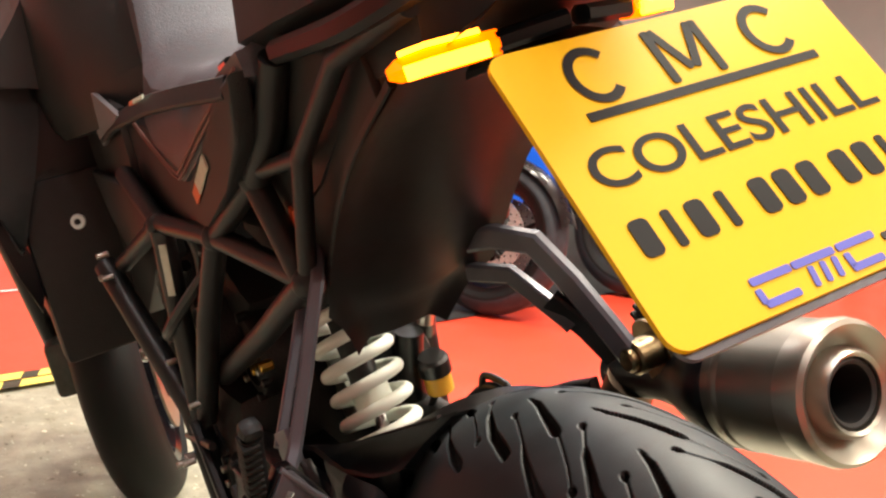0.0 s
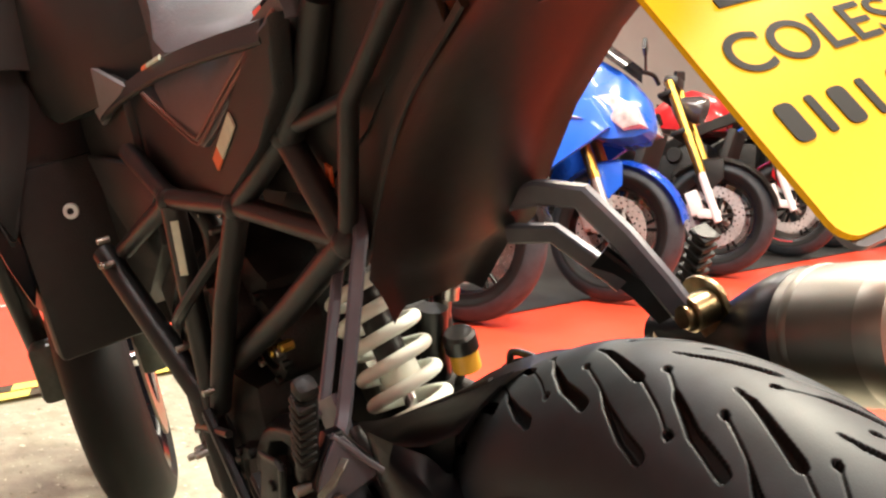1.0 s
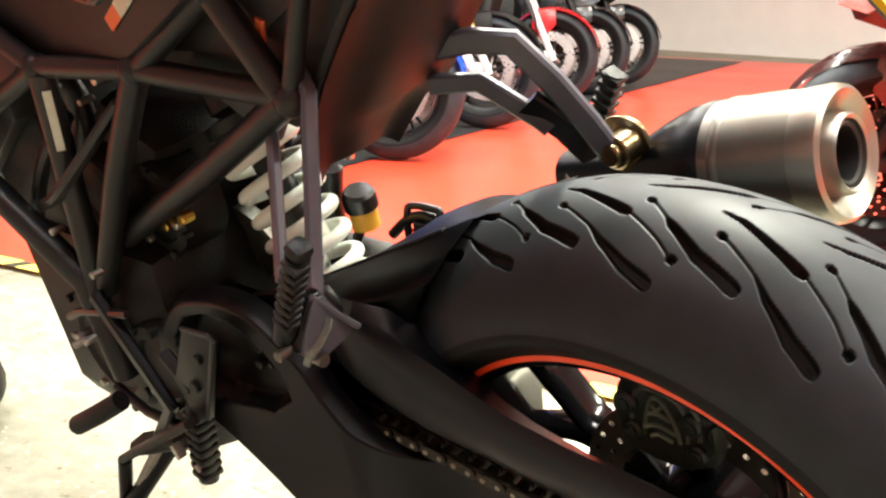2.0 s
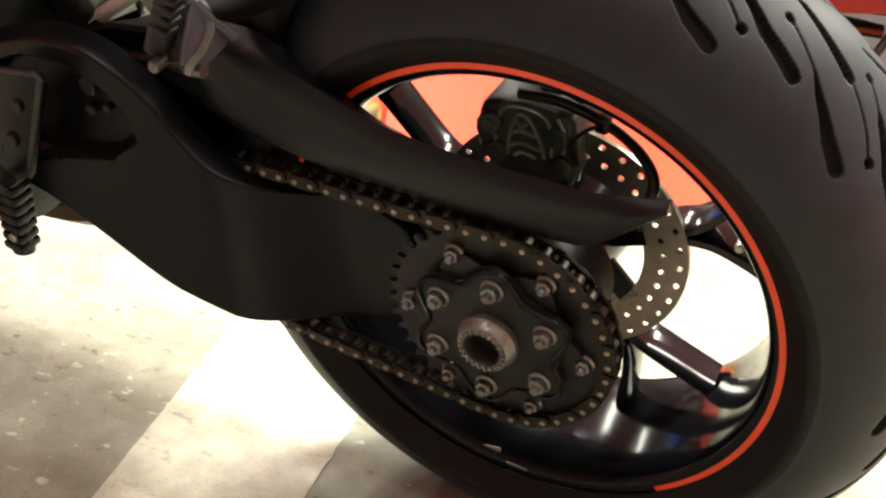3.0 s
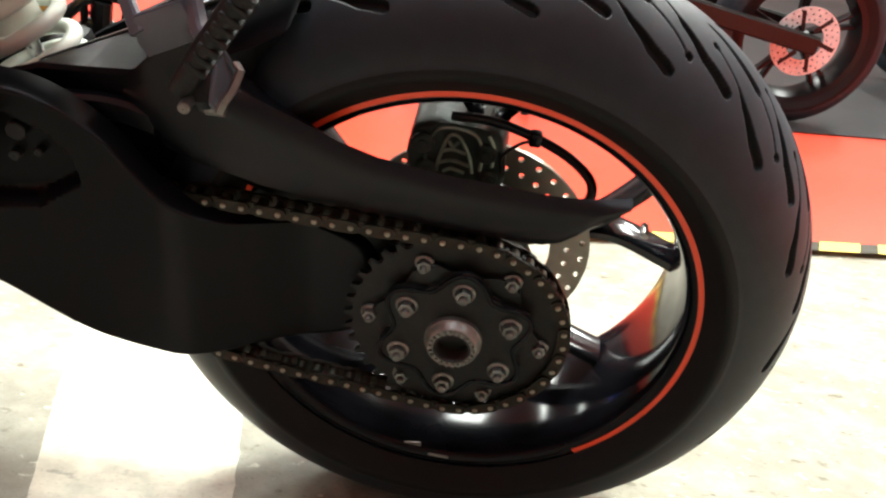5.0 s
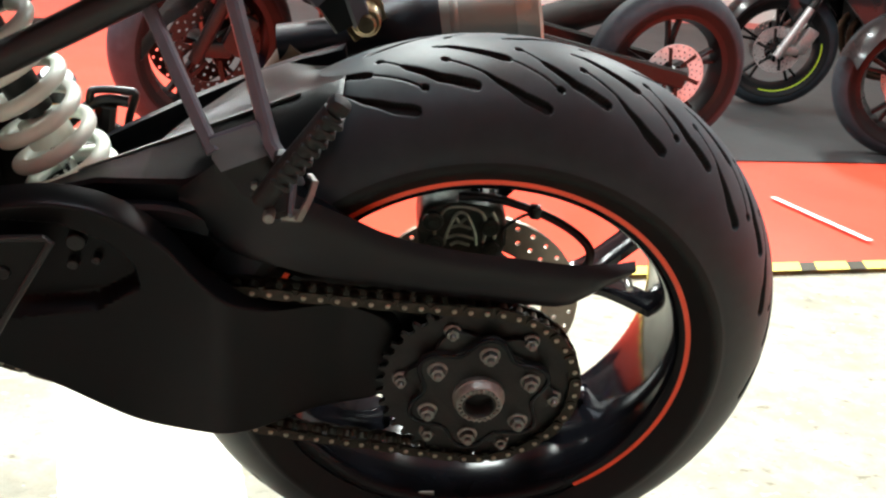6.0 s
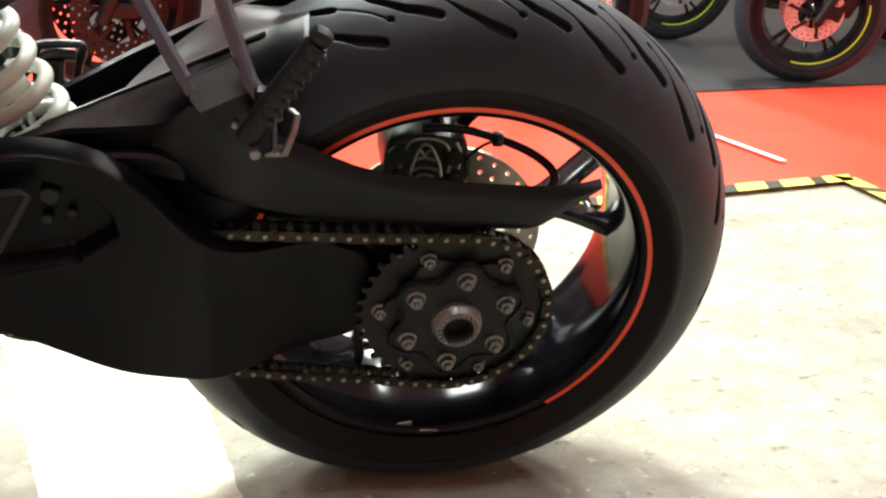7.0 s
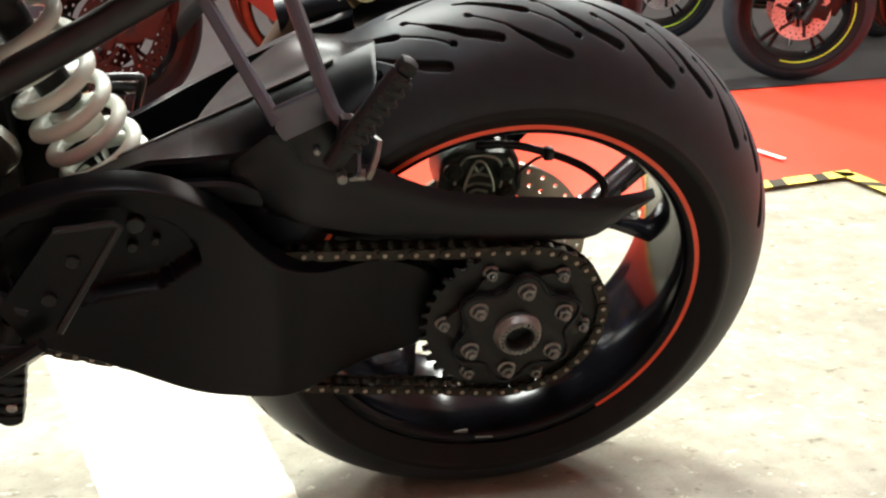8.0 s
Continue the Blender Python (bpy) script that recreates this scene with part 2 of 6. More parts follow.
def sweep(bm, pts, section, up=(0, 0, 1), scales=None, caps=True):
    """Carries a flat section (u, v pairs) along a line."""
    p = [Vector(q) for q in pts]
    rings = []
    last = Vector(up)
    for i, c in enumerate(p):
        d = (p[min(i + 1, len(p) - 1)] - p[max(i - 1, 0)]).normalized()
        side = d.cross(last)
        if side.length < 1e-5:
            side = d.cross(Vector((1, 0.3, 0.2)))
        side.normalize()
        top = side.cross(d).normalized()
        last = top
        s = scales[i] if scales else 1.0
        rings.append([c + side * (u * s) + top * (v * s) for u, v in section])
    return ring_skin(bm, rings, True, caps)


def circle(r, n=14, ry=None):
    return [(r * math.cos(2 * math.pi * i / n), (ry or r) * math.sin(2 * math.pi * i / n)) for i in range(n)]


def slab(w, h, b=0.25):
    """A rectangle with cut corners."""
    k = min(w, h) * b
    w, h = w / 2, h / 2
    return [(-w + k, -h), (w - k, -h), (w, -h + k), (w, h - k), (w - k, h), (-w + k, h), (-w, h - k), (-w, -h + k)]


def tube(pts, r, n=14, curved=False, steps=6, up=(0, 0, 1)):
    bm = bmesh.new()
    sweep(bm, smooth_path(pts, steps) if curved else pts, circle(r, n), up)
    return bm


def bar(pts, w, h, curved=False, up=(0, 0, 1), steps=6, b=0.25, scales=None):
    bm = bmesh.new()
    sweep(bm, smooth_path(pts, steps) if curved else pts, slab(w, h, b), up, scales)
    return bm


def lathe(bm, profile, segs=64, axis_at=(0, 0), a0=0.0, a1=360.0):
    """Turns (x, r) pairs round the x axis."""
    full = abs(a1 - a0) >= 359.9
    n = segs if full else segs + 1
    rings = []
    for x, r in profile:
        ring = []
        for i in range(n):
            a = radians(a0 + (a1 - a0) * i / segs)
            ring.append((x, axis_at[0] + r * math.cos(a), axis_at[1] + r * math.sin(a)))
        rings.append(ring)
    return ring_skin(bm, rings, full, False)


def prism(bm, outline, x0, x1, bevel=0.0, segs=2):
    """A plate with a (y, z) outline between x0 and x1."""
    a = [bm.verts.new((x0, y, z)) for y, z in outline]
    b = [bm.verts.new((x1, y, z)) for y, z in outline]
    n = len(outline)
    faces = [bm.faces.new(a), bm.faces.new(b[::-1])]
    for i in range(n):
        faces.append(bm.faces.new((a[i], b[i], b[(i + 1) % n], a[(i + 1) % n])))
    if bevel:
        rim = [e for f in faces[:2] for e in f.edges]
        bmesh.ops.bevel(bm, geom=rim, offset=bevel, segments=segs, affect="EDGES", profile=0.5)
    return bm


def box(bm, c, s, bevel=0.0, rot=None, segs=2):
    m = Matrix.Translation(c) @ (rot or Matrix()) @ Matrix.Diagonal((*s, 1))
    made = bmesh.ops.create_cube(bm, size=1, matrix=m)
    if bevel:
        edges = {e for v in made["verts"] for e in v.link_edges}
        bmesh.ops.bevel(bm, geom=list(edges), offset=bevel, segments=segs, affect="EDGES", profile=0.5)
    return bm


def prism_y(outline, y0, y1, bevel=0.004):
    """A plate with an (x, z) outline between y0 and y1."""
    bm = prism(bmesh.new(), [(-x, z) for x, z in outline], y0, y1, bevel, 3)
    bmesh.ops.transform(bm, matrix=Matrix.Rotation(radians(90), 4, "Z"), verts=bm.verts)
    return bm


def rod_x(bm, x0, x1, y, z, r, n=16, chamfer=0.0):
    """A round bar along x."""
    prof = [(x0, 0.0005), (x0, r - chamfer), (x0 + (chamfer if x1 > x0 else -chamfer), r), (x1 - (chamfer if x1 > x0 else -chamfer), r), (x1, r - chamfer), (x1, 0.0005)]
    lathe(bm, prof, n, (y, z))
    return bm


def closed_spline(pts, steps=4):
    """A smooth closed outline."""
    n, out = len(pts), []
    for i in range(n):
        a, b, c, d = (Vector(pts[(i + k) % n]) for k in (-1, 0, 1, 2))
        for k in range(steps):
            t = k / steps
            q = 0.5 * (2 * b + (c - a) * t + (2 * a - 5 * b + 4 * c - d) * t * t + (3 * b - a - 3 * c + d) * t**3)
            out.append((q[0], q[1]))
    return out


def thing(name, label, category, m=None, group="", kind=""):
    ob = new(name)
    if m is not None:
        ob.matrix_world = m
    return tagged(ob, label, category, group, kind)


# ---- the setting ----
V2, U2 = Vector((0.97, 0.243)), Vector((-0.243, 0.97))
A2, B2 = Vector((1.3, -1.36)), Vector((0.34, 2.46))
W2 = Vector((-0.995, -0.1))


def flat(name, polys, z, material, label, category, kind="structure"):
    bm = bmesh.new()
    for poly in polys:
        bm.faces.new([bm.verts.new((p[0], p[1], z)) for p in poly])
    ob = part(name, bm, material, smooth=False)
    return tagged(ob, label, category, kind=kind)


bm = bmesh.new()
box(bm, (1.0, 1.0, -0.1), (24, 24, 0.2))
tagged(part("floor", bm, CONCRETE, smooth=False), "worn pale grey concrete showroom floor with pits", "floor", kind="structure")
flat(
    "red_floor_area",
    [
        [A2, A2 + 9 * V2, B2 + 9 * V2, B2],
        [B2, B2 + 9 * V2, B2 + 9 * V2 + 7 * U2, B2 - 7 * V2 + 7 * U2, B2 - 7 * V2],
        [A2, A2 + 7 * W2, A2 + 7 * W2 - 5 * U2, A2 + 9 * V2 - 5 * U2, A2 + 9 * V2],
    ],
    0.004,
    RED_FLOOR,
    "glossy red painted showroom floor round the concrete bay",
    "painted floor",
)
rng = random.Random(7)


def ragged(x0, x1, at, slope, n=150):
    """A slightly ragged line along the worn edge of a painted band."""
    return [(x0 + (x1 - x0) * k / n, at + slope * (x0 + (x1 - x0) * k / n) + rng.uniform(-0.002, 0.002) * rng.random()) for k in range(n + 1)]


flat("painted_band", [ragged(-1.6, 0.78, 0.226, 0.22) + ragged(-1.6, 0.78, 0.452, 0.317)[::-1]], 0.0012, BAND_PAINT, "worn cream paint band across the concrete", "floor marking")
bm = bmesh.new()
box(bm, (-0.165, 0.72, 0.0025), (0.115, 0.16, 0.005), 0.001, Matrix.Rotation(radians(40), 4, "Z"))
tagged(part("stand_pad", bm, PAD_GREY), "thin dark grey pad under the side stand", "floor pad")
M0 = Vector((1.15, 2.55))
flat("black_mat", [[M0, M0 + 8 * V2, M0 + 8 * V2 + 5 * U2, M0 + 5 * U2]], 0.009, BLACK_MAT, "black rubber display mat under parked motorcycles", "floor mat")
flat("black_mat", [[(2.04, 0.2), (2.737, -2.55), (3.3, -5.2), (9, -5.2), (9, 2.3), (2.47, 0.68)]], 0.009, BLACK_MAT, "black rubber display mat under parked motorcycles", "floor mat")


def hazard_tape(name, start, way, length, width=0.055):
    """A strip of yellow tape with slanted black bands."""
    bm = bmesh.new()
    side = Vector((-way[1], way[0])).normalized()
    way = Vector(way).normalized()
    step, slant, at = 0.075, 0.03, 0.0
    k = 0
    while at < length:
        end = min(at + step * (1.3 if k % 2 == 0 else 0.62) * rng.uniform(0.92, 1.08), length)
        quad = []
        for s, o in ((at, 0), (end, 0), (end + slant, width), (at + slant, width)):
            p = Vector(start) + way * s + side * o
            wob = 0.003 * math.sin(5 * s + o * 20)
            quad.append((p[0] + wob, p[1] - wob, 0.013))
        f = bm.faces.new([bm.verts.new(q) for q in quad])
        f.material_index = k % 2
        at, k = end, k + 1
    return tagged(part(name, bm, [TAPE_YELLOW, TAPE_BLACK], smooth=False), "yellow and black hazard tape along the red floor", "hazard tape", kind="structure")


hazard_tape("hazard_tape", A2 + Vector((0.02, -0.02)), (B2 - A2), (B2 - A2).length)
hazard_tape("hazard_tape", A2 + Vector((0.01, 0.04)), W2, 3.5)
hazard_tape("hazard_tape", B2 - 0.02 * U2 - 4 * V2, V2, 4.0, 0.06)
hazard_tape("hazard_tape", B2 - 0.09 * U2 - 4 * V2 + 0.05 * V2, V2, 3.95, 0.06)
flat("white_floor_line", [[(1.45, -1.25), (1.455, -1.272), (1.87, -1.162), (1.865, -1.14)]], 0.014, WHITE_LINE, "thin white line painted on the red floor", "floor line")
flat("white_floor_line", [[(-0.9, 3.35), (-0.9, 3.33), (0.45, 3.6), (0.45, 3.62)]], 0.014, WHITE_LINE, "thin white line painted on the red floor", "floor line")


def wall(name, c, s):
    bm = bmesh.new()
    box(bm, c, s)
    return tagged(part(name, bm, WALL_PAINT, smooth=False), "plain white painted showroom wall", "wall", kind="structure")


wall("wall_north", (1.0, 9.1, 1.8), (20, 0.2, 3.6))
wall("wall_south", (1.0, -6.1, 1.8), (20, 0.2, 3.6))
wall("wall_east", (10.1, 1.5, 1.8), (0.2, 15, 3.6))
wall("wall_west", (-8.9, 1.5, 1.8), (0.2, 15, 3.6))
bm = bmesh.new()
box(bm, (1.0, 1.5, 3.7), (20.2, 16, 0.2))
tagged(part("ceiling", bm, CEIL_PAINT, smooth=False), "plain white ceiling", "ceiling", kind="structure")

# ---- the black motorcycle ----
LEAN_DEG, AXLE_H = 16.5, 0.3135
BIKE = Matrix.Translation((0, 0, AXLE_H)) @ Matrix.Rotation(radians(-LEAN_DEG), 4, "Y")
bike = thing("motorcycle", "black naked motorcycle with orange rim stripe leaning on its side stand", "motorcycle", BIKE)


def tread_depth(phi, x):
    """Depth of the tread grooves at angles phi (degrees from the top, to the rear) and widths x, as arrays."""
    depth = np.zeros_like(phi)
    lines = (
        # dot, then a drop
        ((0.3, -0.013, 2.3), (0.7, -0.0138, 2.3), (1.4, -0.016, 0.4), (3.8, -0.026, 0.45), (5.0, -0.031, 2.4), (9.8, -0.046, 3.9), (15.2, -0.0545, 4.2), (15.9, -0.0555, 3.4)),
        # line, then a fat pocket
        ((-11.6, -0.0265, 2.2), (-11.2, -0.0275, 2.2), (-10.6, -0.029, 0.4), (-5.6, -0.043, 0.4), (-3.0, -0.0525, 2.0), (1.5, -0.0635, 3.6), (5.2, -0.0685, 3.6), (5.8, -0.069, 2.6)),
        # spear, then a line to a dot
        ((-13.2, -0.006, 0.5), (-10.5, -0.009, 2.0), (-6.0, -0.019, 3.0), (-2.0, -0.0272, 3.9), (-1.4, -0.0283, 3.2), (-0.9, -0.029, 0.4), (4.3, -0.0435, 0.4), (6.7, -0.0518, 0.4), (7.1, -0.0527, 2.4), (7.6, -0.0535, 2.4)),
    )
    for side in (1, -1):
        xs = x * side
        rel = phi + (0 if side == 1 else 11.25)
        for line in lines:
            for (p0, x0, w0), (p1, x1, w1) in zip(line, line[1:]):
                for turn in (-22.5, 0.0, 22.5):
                    u = ((rel + 11.25) % 22.5) - 11.25 + turn
                    k = 5.55  # millimetres of arc to a degree
                    ax, ay, bx_, by_ = p0 * k, x0 * 1000, p1 * k, x1 * 1000
                    dx, dy = bx_ - ax, by_ - ay
                    s = np.clip(((u * k - ax) * dx + (xs * 1000 - ay) * dy) / (dx * dx + dy * dy), 0, 1)
                    gap = np.hypot(u * k - ax - s * dx, xs * 1000 - ay - s * dy)
                    width = w0 + s * (w1 - w0)
                    deep = np.clip((width * 0.92 - gap) / 0.9 + 0.5, 0, 1) * np.minimum(7.0, 2.2 + width * 1.7)
                    depth = np.maximum(depth, deep)
    return depth / 1000


def tyre_mesh(name, crown_r, arc_r, half, bead_r, bead_x, na, grooves=True):
    """A tyre: crown arc with grooves, rounded shoulders and sidewalls down to the bead."""
    r0 = crown_r - arc_r
    top = np.linspace(-76, 76, 211 if grooves else 31)
    prof = [(arc_r * math.sin(radians(a)), r0 + arc_r * math.cos(radians(a)), 1) for a in top]
    sx, sr = prof[-1][0], prof[-1][1]
    side = []
    for k in range(1, 11):
        t = k / 10
        xx = sx + (half - sx) * math.sin(min(1, t * 2.2) * math.pi / 2) - max(0, t - 0.35) / 0.65 * (half - bead_x)
        side.append((xx, sr + (bead_r - sr) * t, 0))
    prof = [(-x, r, k) for x, r, k in side[::-1]] + prof + side
    X, R, K = (np.array(c) for c in zip(*prof))
    ang = np.linspace(0, 360, na, endpoint=False)
    XX, AA = np.meshgrid(X, ang, indexing="ij")
    RR = np.repeat(R[:, None], na, 1)
    if grooves:
        d = tread_depth(AA, XX) * K[:, None]
        nx, nr = XX / arc_r, (RR - r0) / arc_r
        XX, RR = XX - nx * d, RR - nr * d
    a = np.radians(AA)
    co = np.stack([XX, -RR * np.sin(a), RR * np.cos(a)], -1).reshape(-1, 3)
    m = len(X)
    i, j = np.meshgrid(np.arange(m - 1), np.arange(na), indexing="ij")
    jn = (j + 1) % na
    faces = np.stack([i * na + j, (i + 1) * na + j, (i + 1) * na + jn, i * na + jn], -1).reshape(-1, 4)
    me = bpy.data.meshes.new(name)
    me.from_pydata(co.tolist(), [], faces.tolist())
    me.polygons.foreach_set("use_smooth", [True] * len(me.polygons))
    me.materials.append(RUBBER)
    me.materials.append(SIDEWALL_GROOVE_SHADE)
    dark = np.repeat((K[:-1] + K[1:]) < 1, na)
    # groove faces take the darker rubber: their shade is put into the colour
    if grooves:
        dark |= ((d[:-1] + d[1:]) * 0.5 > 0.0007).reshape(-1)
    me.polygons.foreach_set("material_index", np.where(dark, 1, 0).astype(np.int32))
    return me


# rear wheel
bm = bmesh.new()
lathe(
    bm,
    [(-0.0885, 0.2165), (-0.0885, 0.2232), (-0.083, 0.2235), (-0.072, 0.215), (-0.036, 0.2085), (0.01, 0.2085), (0.046, 0.215), (0.056, 0.2225), (0.061, 0.2225), (0.061, 0.2165), (0.059, 0.2115), (0.048, 0.2075), (0.026, 0.2045), (-0.012, 0.2015), (-0.051, 0.2045), (-0.077, 0.2075), (-0.084, 0.2105), (-0.0875, 0.214), (-0.0885, 0.2165)],
    128,
)
rear_wheel = part("rear_wheel", bm, RIM_BLACK, bike, "gloss black cast rear wheel with orange stripe")
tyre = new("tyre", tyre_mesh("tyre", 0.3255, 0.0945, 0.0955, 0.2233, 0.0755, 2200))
tyre.parent = rear_wheel
tyre.location = (-0.0145, 0, 0)
tagged(tyre, "black road tyre with curved teardrop tread grooves")
bm = bmesh.new()
lathe(bm, [(-0.0884, 0.2178), (-0.0893, 0.218), (-0.0893, 0.223), (-0.0884, 0.2232)], 128, a0=-22, a1=232)
part("rim_stripe", bm, ORANGE_TAPE, rear_wheel, "orange reflective rim tape")


def spoke(mid):
    """A forked spoke from the hub to two places on the rim."""
    bm = bmesh.new()

    def at(r, a, x):
        return (x, r * math.cos(radians(a)), r * math.sin(radians(a)))

    for s in (-1, 1):
        line = smooth_path([at(0.045, mid + s * 4, 0.028), at(0.1, mid + s * 2.2, 0.032), at(0.128, mid + s * 2.8, 0.032), at(0.155, mid + s * 7, 0.032), at(0.204, mid + s * 14.5, 0.026)], 5)
        n = len(line)
        rings = []
        for i, c in enumerate(line):
            d = (line[min(i + 1, n - 1)] - line[max(i - 1, 0)]).normalized()
            side = d.cross(Vector((1, 0, 0))).normalized()
            w = 0.006 + 0.003 * abs(i / n - 0.5)
            rings.append([c + side * (u * w) + Vector((v, 0, 0)) for u, v in ((-1, 0.012), (-0.7, 0.016), (0.7, 0.016), (1, 0.012), (1, -0.014), (0.55, -0.022), (-0.55, -0.022), (-1, -0.014))])
        ring_skin(bm, rings)
    return bm


for k in range(5):
    part("spoke", spoke(91.5 + 72 * k), SPOKE_BLACK, rear_wheel)
bm = bmesh.new()
lathe(bm, [(-0.06, 0.02), (-0.06, 0.046), (0.0, 0.052), (0.05, 0.058), (0.06, 0.05), (0.06, 0.02)], 48)
part("hub", bm, RIM_BLACK, rear_wheel)
for y, z, a in ((0.033, -0.2075, 0), (0.002, -0.2135, 0)):
    bm = bmesh.new()
    box(bm, (-0.082 if y > 0.01 else -0.088, y, z), (0.002, 0.022, 0.005 if y > 0.01 else 0.002), 0.0004, Matrix.Rotation(radians(-8 if y > 0.01 else 3), 4, "X"))
    part("rim_marking", bm, HUB_GREY, rear_wheel, "small pale moulded marking")
bm = bmesh.new()
lathe(bm, [(-0.004, 0.004), (-0.02, 0.004), (-0.022, 0.003), (-0.022, 0.0005)], 10, (-0.165, 0.06))
part("valve_stem", bm, STEEL, rear_wheel)

# brake disc with drilled holes
def drilled_disc(bm, x0, x1, radii, sectors, hole, slant=0.5):
    """A ring plate whose cells, row by row, each have a round hole bored through."""
    for i in range(len(radii) - 1):
        ra, rb = radii[i], radii[i + 1]
        rc = (ra + rb) / 2
        for k in range(sectors):
            a0 = 2 * math.pi * (k + slant * i) / sectors
            da = 2 * math.pi / sectors
            edge = [(ra, 0), (ra, 0.5), (ra, 1), (rc, 1), (rb, 1), (rb, 0.5), (rb, 0), (rc, 0)]
            faces = []
            for x in (x0, x1):
                out, ins = [], []
                cy, cz = rc * math.cos(a0 + da / 2), rc * math.sin(a0 + da / 2)
                for r, f in edge:
                    y, z = r * math.cos(a0 + da * f), r * math.sin(a0 + da * f)
                    n = math.hypot(y - cy, z - cz)
                    out.append(bm.verts.new((x, y, z)))
                    ins.append(bm.verts.new((x, cy + hole * (y - cy) / n, cz + hole * (z - cz) / n)))
                faces.append((out, ins))
            (o0, i0), (o1, i1) = faces
            for q in range(8):
                w = (q + 1) % 8
                bm.faces.new((o0[w], o0[q], i0[q], i0[w]))
                bm.faces.new((o1[q], o1[w], i1[w], i1[q]))
                bm.faces.new((i0[w], i0[q], i1[q], i1[w]))
            if i == 0:
                for q in (0, 1):
                    bm.faces.new((o0[q], o0[q + 1], o1[q + 1], o1[q]))
            if i == len(radii) - 2:
                for q in (4, 5):
                    bm.faces.new((o0[q], o0[q + 1], o1[q + 1], o1[q]))
    bmesh.ops.remove_doubles(bm, verts=bm.verts[:], dist=0.0003)
    return bm


bm = bmesh.new()
drilled_disc(bm, 0.009, 0.014, (0.09, 0.1055, 0.121), 36, 0.0031)
lathe(bm, [(0.009, 0.0902), (0.009, 0.081), (0.014, 0.081), (0.014, 0.0902)], 72)
disc = part("brake_disc", bm, DISC, rear_wheel, "drilled steel brake disc", smooth=False)
for k in range(6):
    bm = bmesh.new()
    a = radians(k * 60 + 20)
    sweep(bm, [(0.012, 0.045 * math.cos(a), 0.045 * math.sin(a)), (0.012, 0.086 * math.cos(a + 0.25), 0.086 * math.sin(a + 0.25))], slab(0.024, 0.006), (1, 0, 0))
    part("disc_carrier_arm", bm, SOOT, disc)

# sprocket, cush carrier and chain
SPX = -0.119
TEETH, PITCH_R = 39, 0.0986
outline = []
for k in range(TEETH):
    for f, r in ((-0.5, -0.0042), (-0.22, -0.0028), (-0.1, 0.0038), (0.1, 0.0038), (0.22, -0.0028)):
        a = 2 * math.pi * (k + f) / TEETH
        outline.append(((PITCH_R + r) * math.cos(a), (PITCH_R + r) * math.sin(a)))
bm = bmesh.new()
prism(bm, outline, SPX - 0.0025, SPX + 0.0025)
sprocket = part("rear_sprocket", bm, DARK_STEEL, bike, "dark steel rear sprocket with oily teeth", smooth=False)
bm = bmesh.new()
lobes = []
for k in range(120):
    a = 2 * math.pi * k / 120
    lobes.append(((0.071 + 0.0075 * math.cos(6 * (a - radians(5 + 0)))) * math.cos(a), (0.071 + 0.0075 * math.cos(6 * (a - radians(5)))) * math.sin(a)))
prism(bm, lobes, SPX - 0.009, SPX - 0.0025, 0.0025)
part("sprocket_carrier", bm, DARK_STEEL, sprocket, "black lobed sprocket carrier")
bm = bmesh.new()
inner = []
for k in range(120):
    a = 2 * math.pi * k / 120
    r = 0.0655 + 0.009 * math.cos(6 * (a - radians(35)))
    inner.append((r * math.cos(a), r * math.sin(a)))
prism(bm, inner, SPX - 0.0165, SPX - 0.0085, 0.003)
part("carrier_plate", bm, DARK_STEEL, sprocket)
bm = bmesh.new()
sweep(bm, [(SPX - 0.0165, y * 0.97, z * 0.97) for y, z in inner + inner[:1]], circle(0.0024, 8))
part("carrier_rim", bm, RIM_BLACK, sprocket, "glossy black lobed carrier rim")

def bolt(y, z, x, r, turn, tall=0.009):
    """A flanged hexagon nut with the end of its stud."""
    bm = bmesh.new()
    lathe(bm, [(x + 0.001, 0.0005), (x + 0.001, r * 1.32), (x - 0.0015, r * 1.3), (x - 0.003, r * 1.02)], 20, (y, z))
    hexa = [(y + r * math.cos(radians(60 * k + turn)), z + r * math.sin(radians(60 * k + turn))) for k in range(6)]
    prism(bm, hexa, x - tall, x - 0.002, r * 0.16)
    lathe(bm, [(x - tall, r * 0.52), (x - tall - 0.004, r * 0.5), (x - tall - 0.005, r * 0.38), (x - tall - 0.005, 0.0004)], 14, (y, z))
    return bm


for k in range(6):
    a = radians(k * 60 + 35)
    part("carrier_nut", bolt(0.054 * math.cos(a), 0.054 * math.sin(a), SPX - 0.0165, 0.0078, 17 * k), DULL_STEEL, sprocket, "dull steel flanged nut")
    a = radians(k * 60 + 5)
    part("sprocket_nut", bolt(0.0785 * math.cos(a), 0.0785 * math.sin(a), SPX - 0.0045, 0.0066, 23 * k, 0.008), DULL_STEEL, sprocket, "dull steel flanged nut")
bm = bmesh.new()
lathe(bm, [(SPX - 0.016, 0.026), (SPX - 0.022, 0.026), (SPX - 0.0235, 0.0245), (SPX - 0.029, 0.0235), (SPX - 0.031, 0.0215), (SPX - 0.031, 0.0158), (SPX - 0.027, 0.0145), (SPX - 0.016, 0.0145)], 48)
axle_nut = part("axle_nut", bm, HUB_GREY, bike, "grey castellated axle nut with a hollow axle")
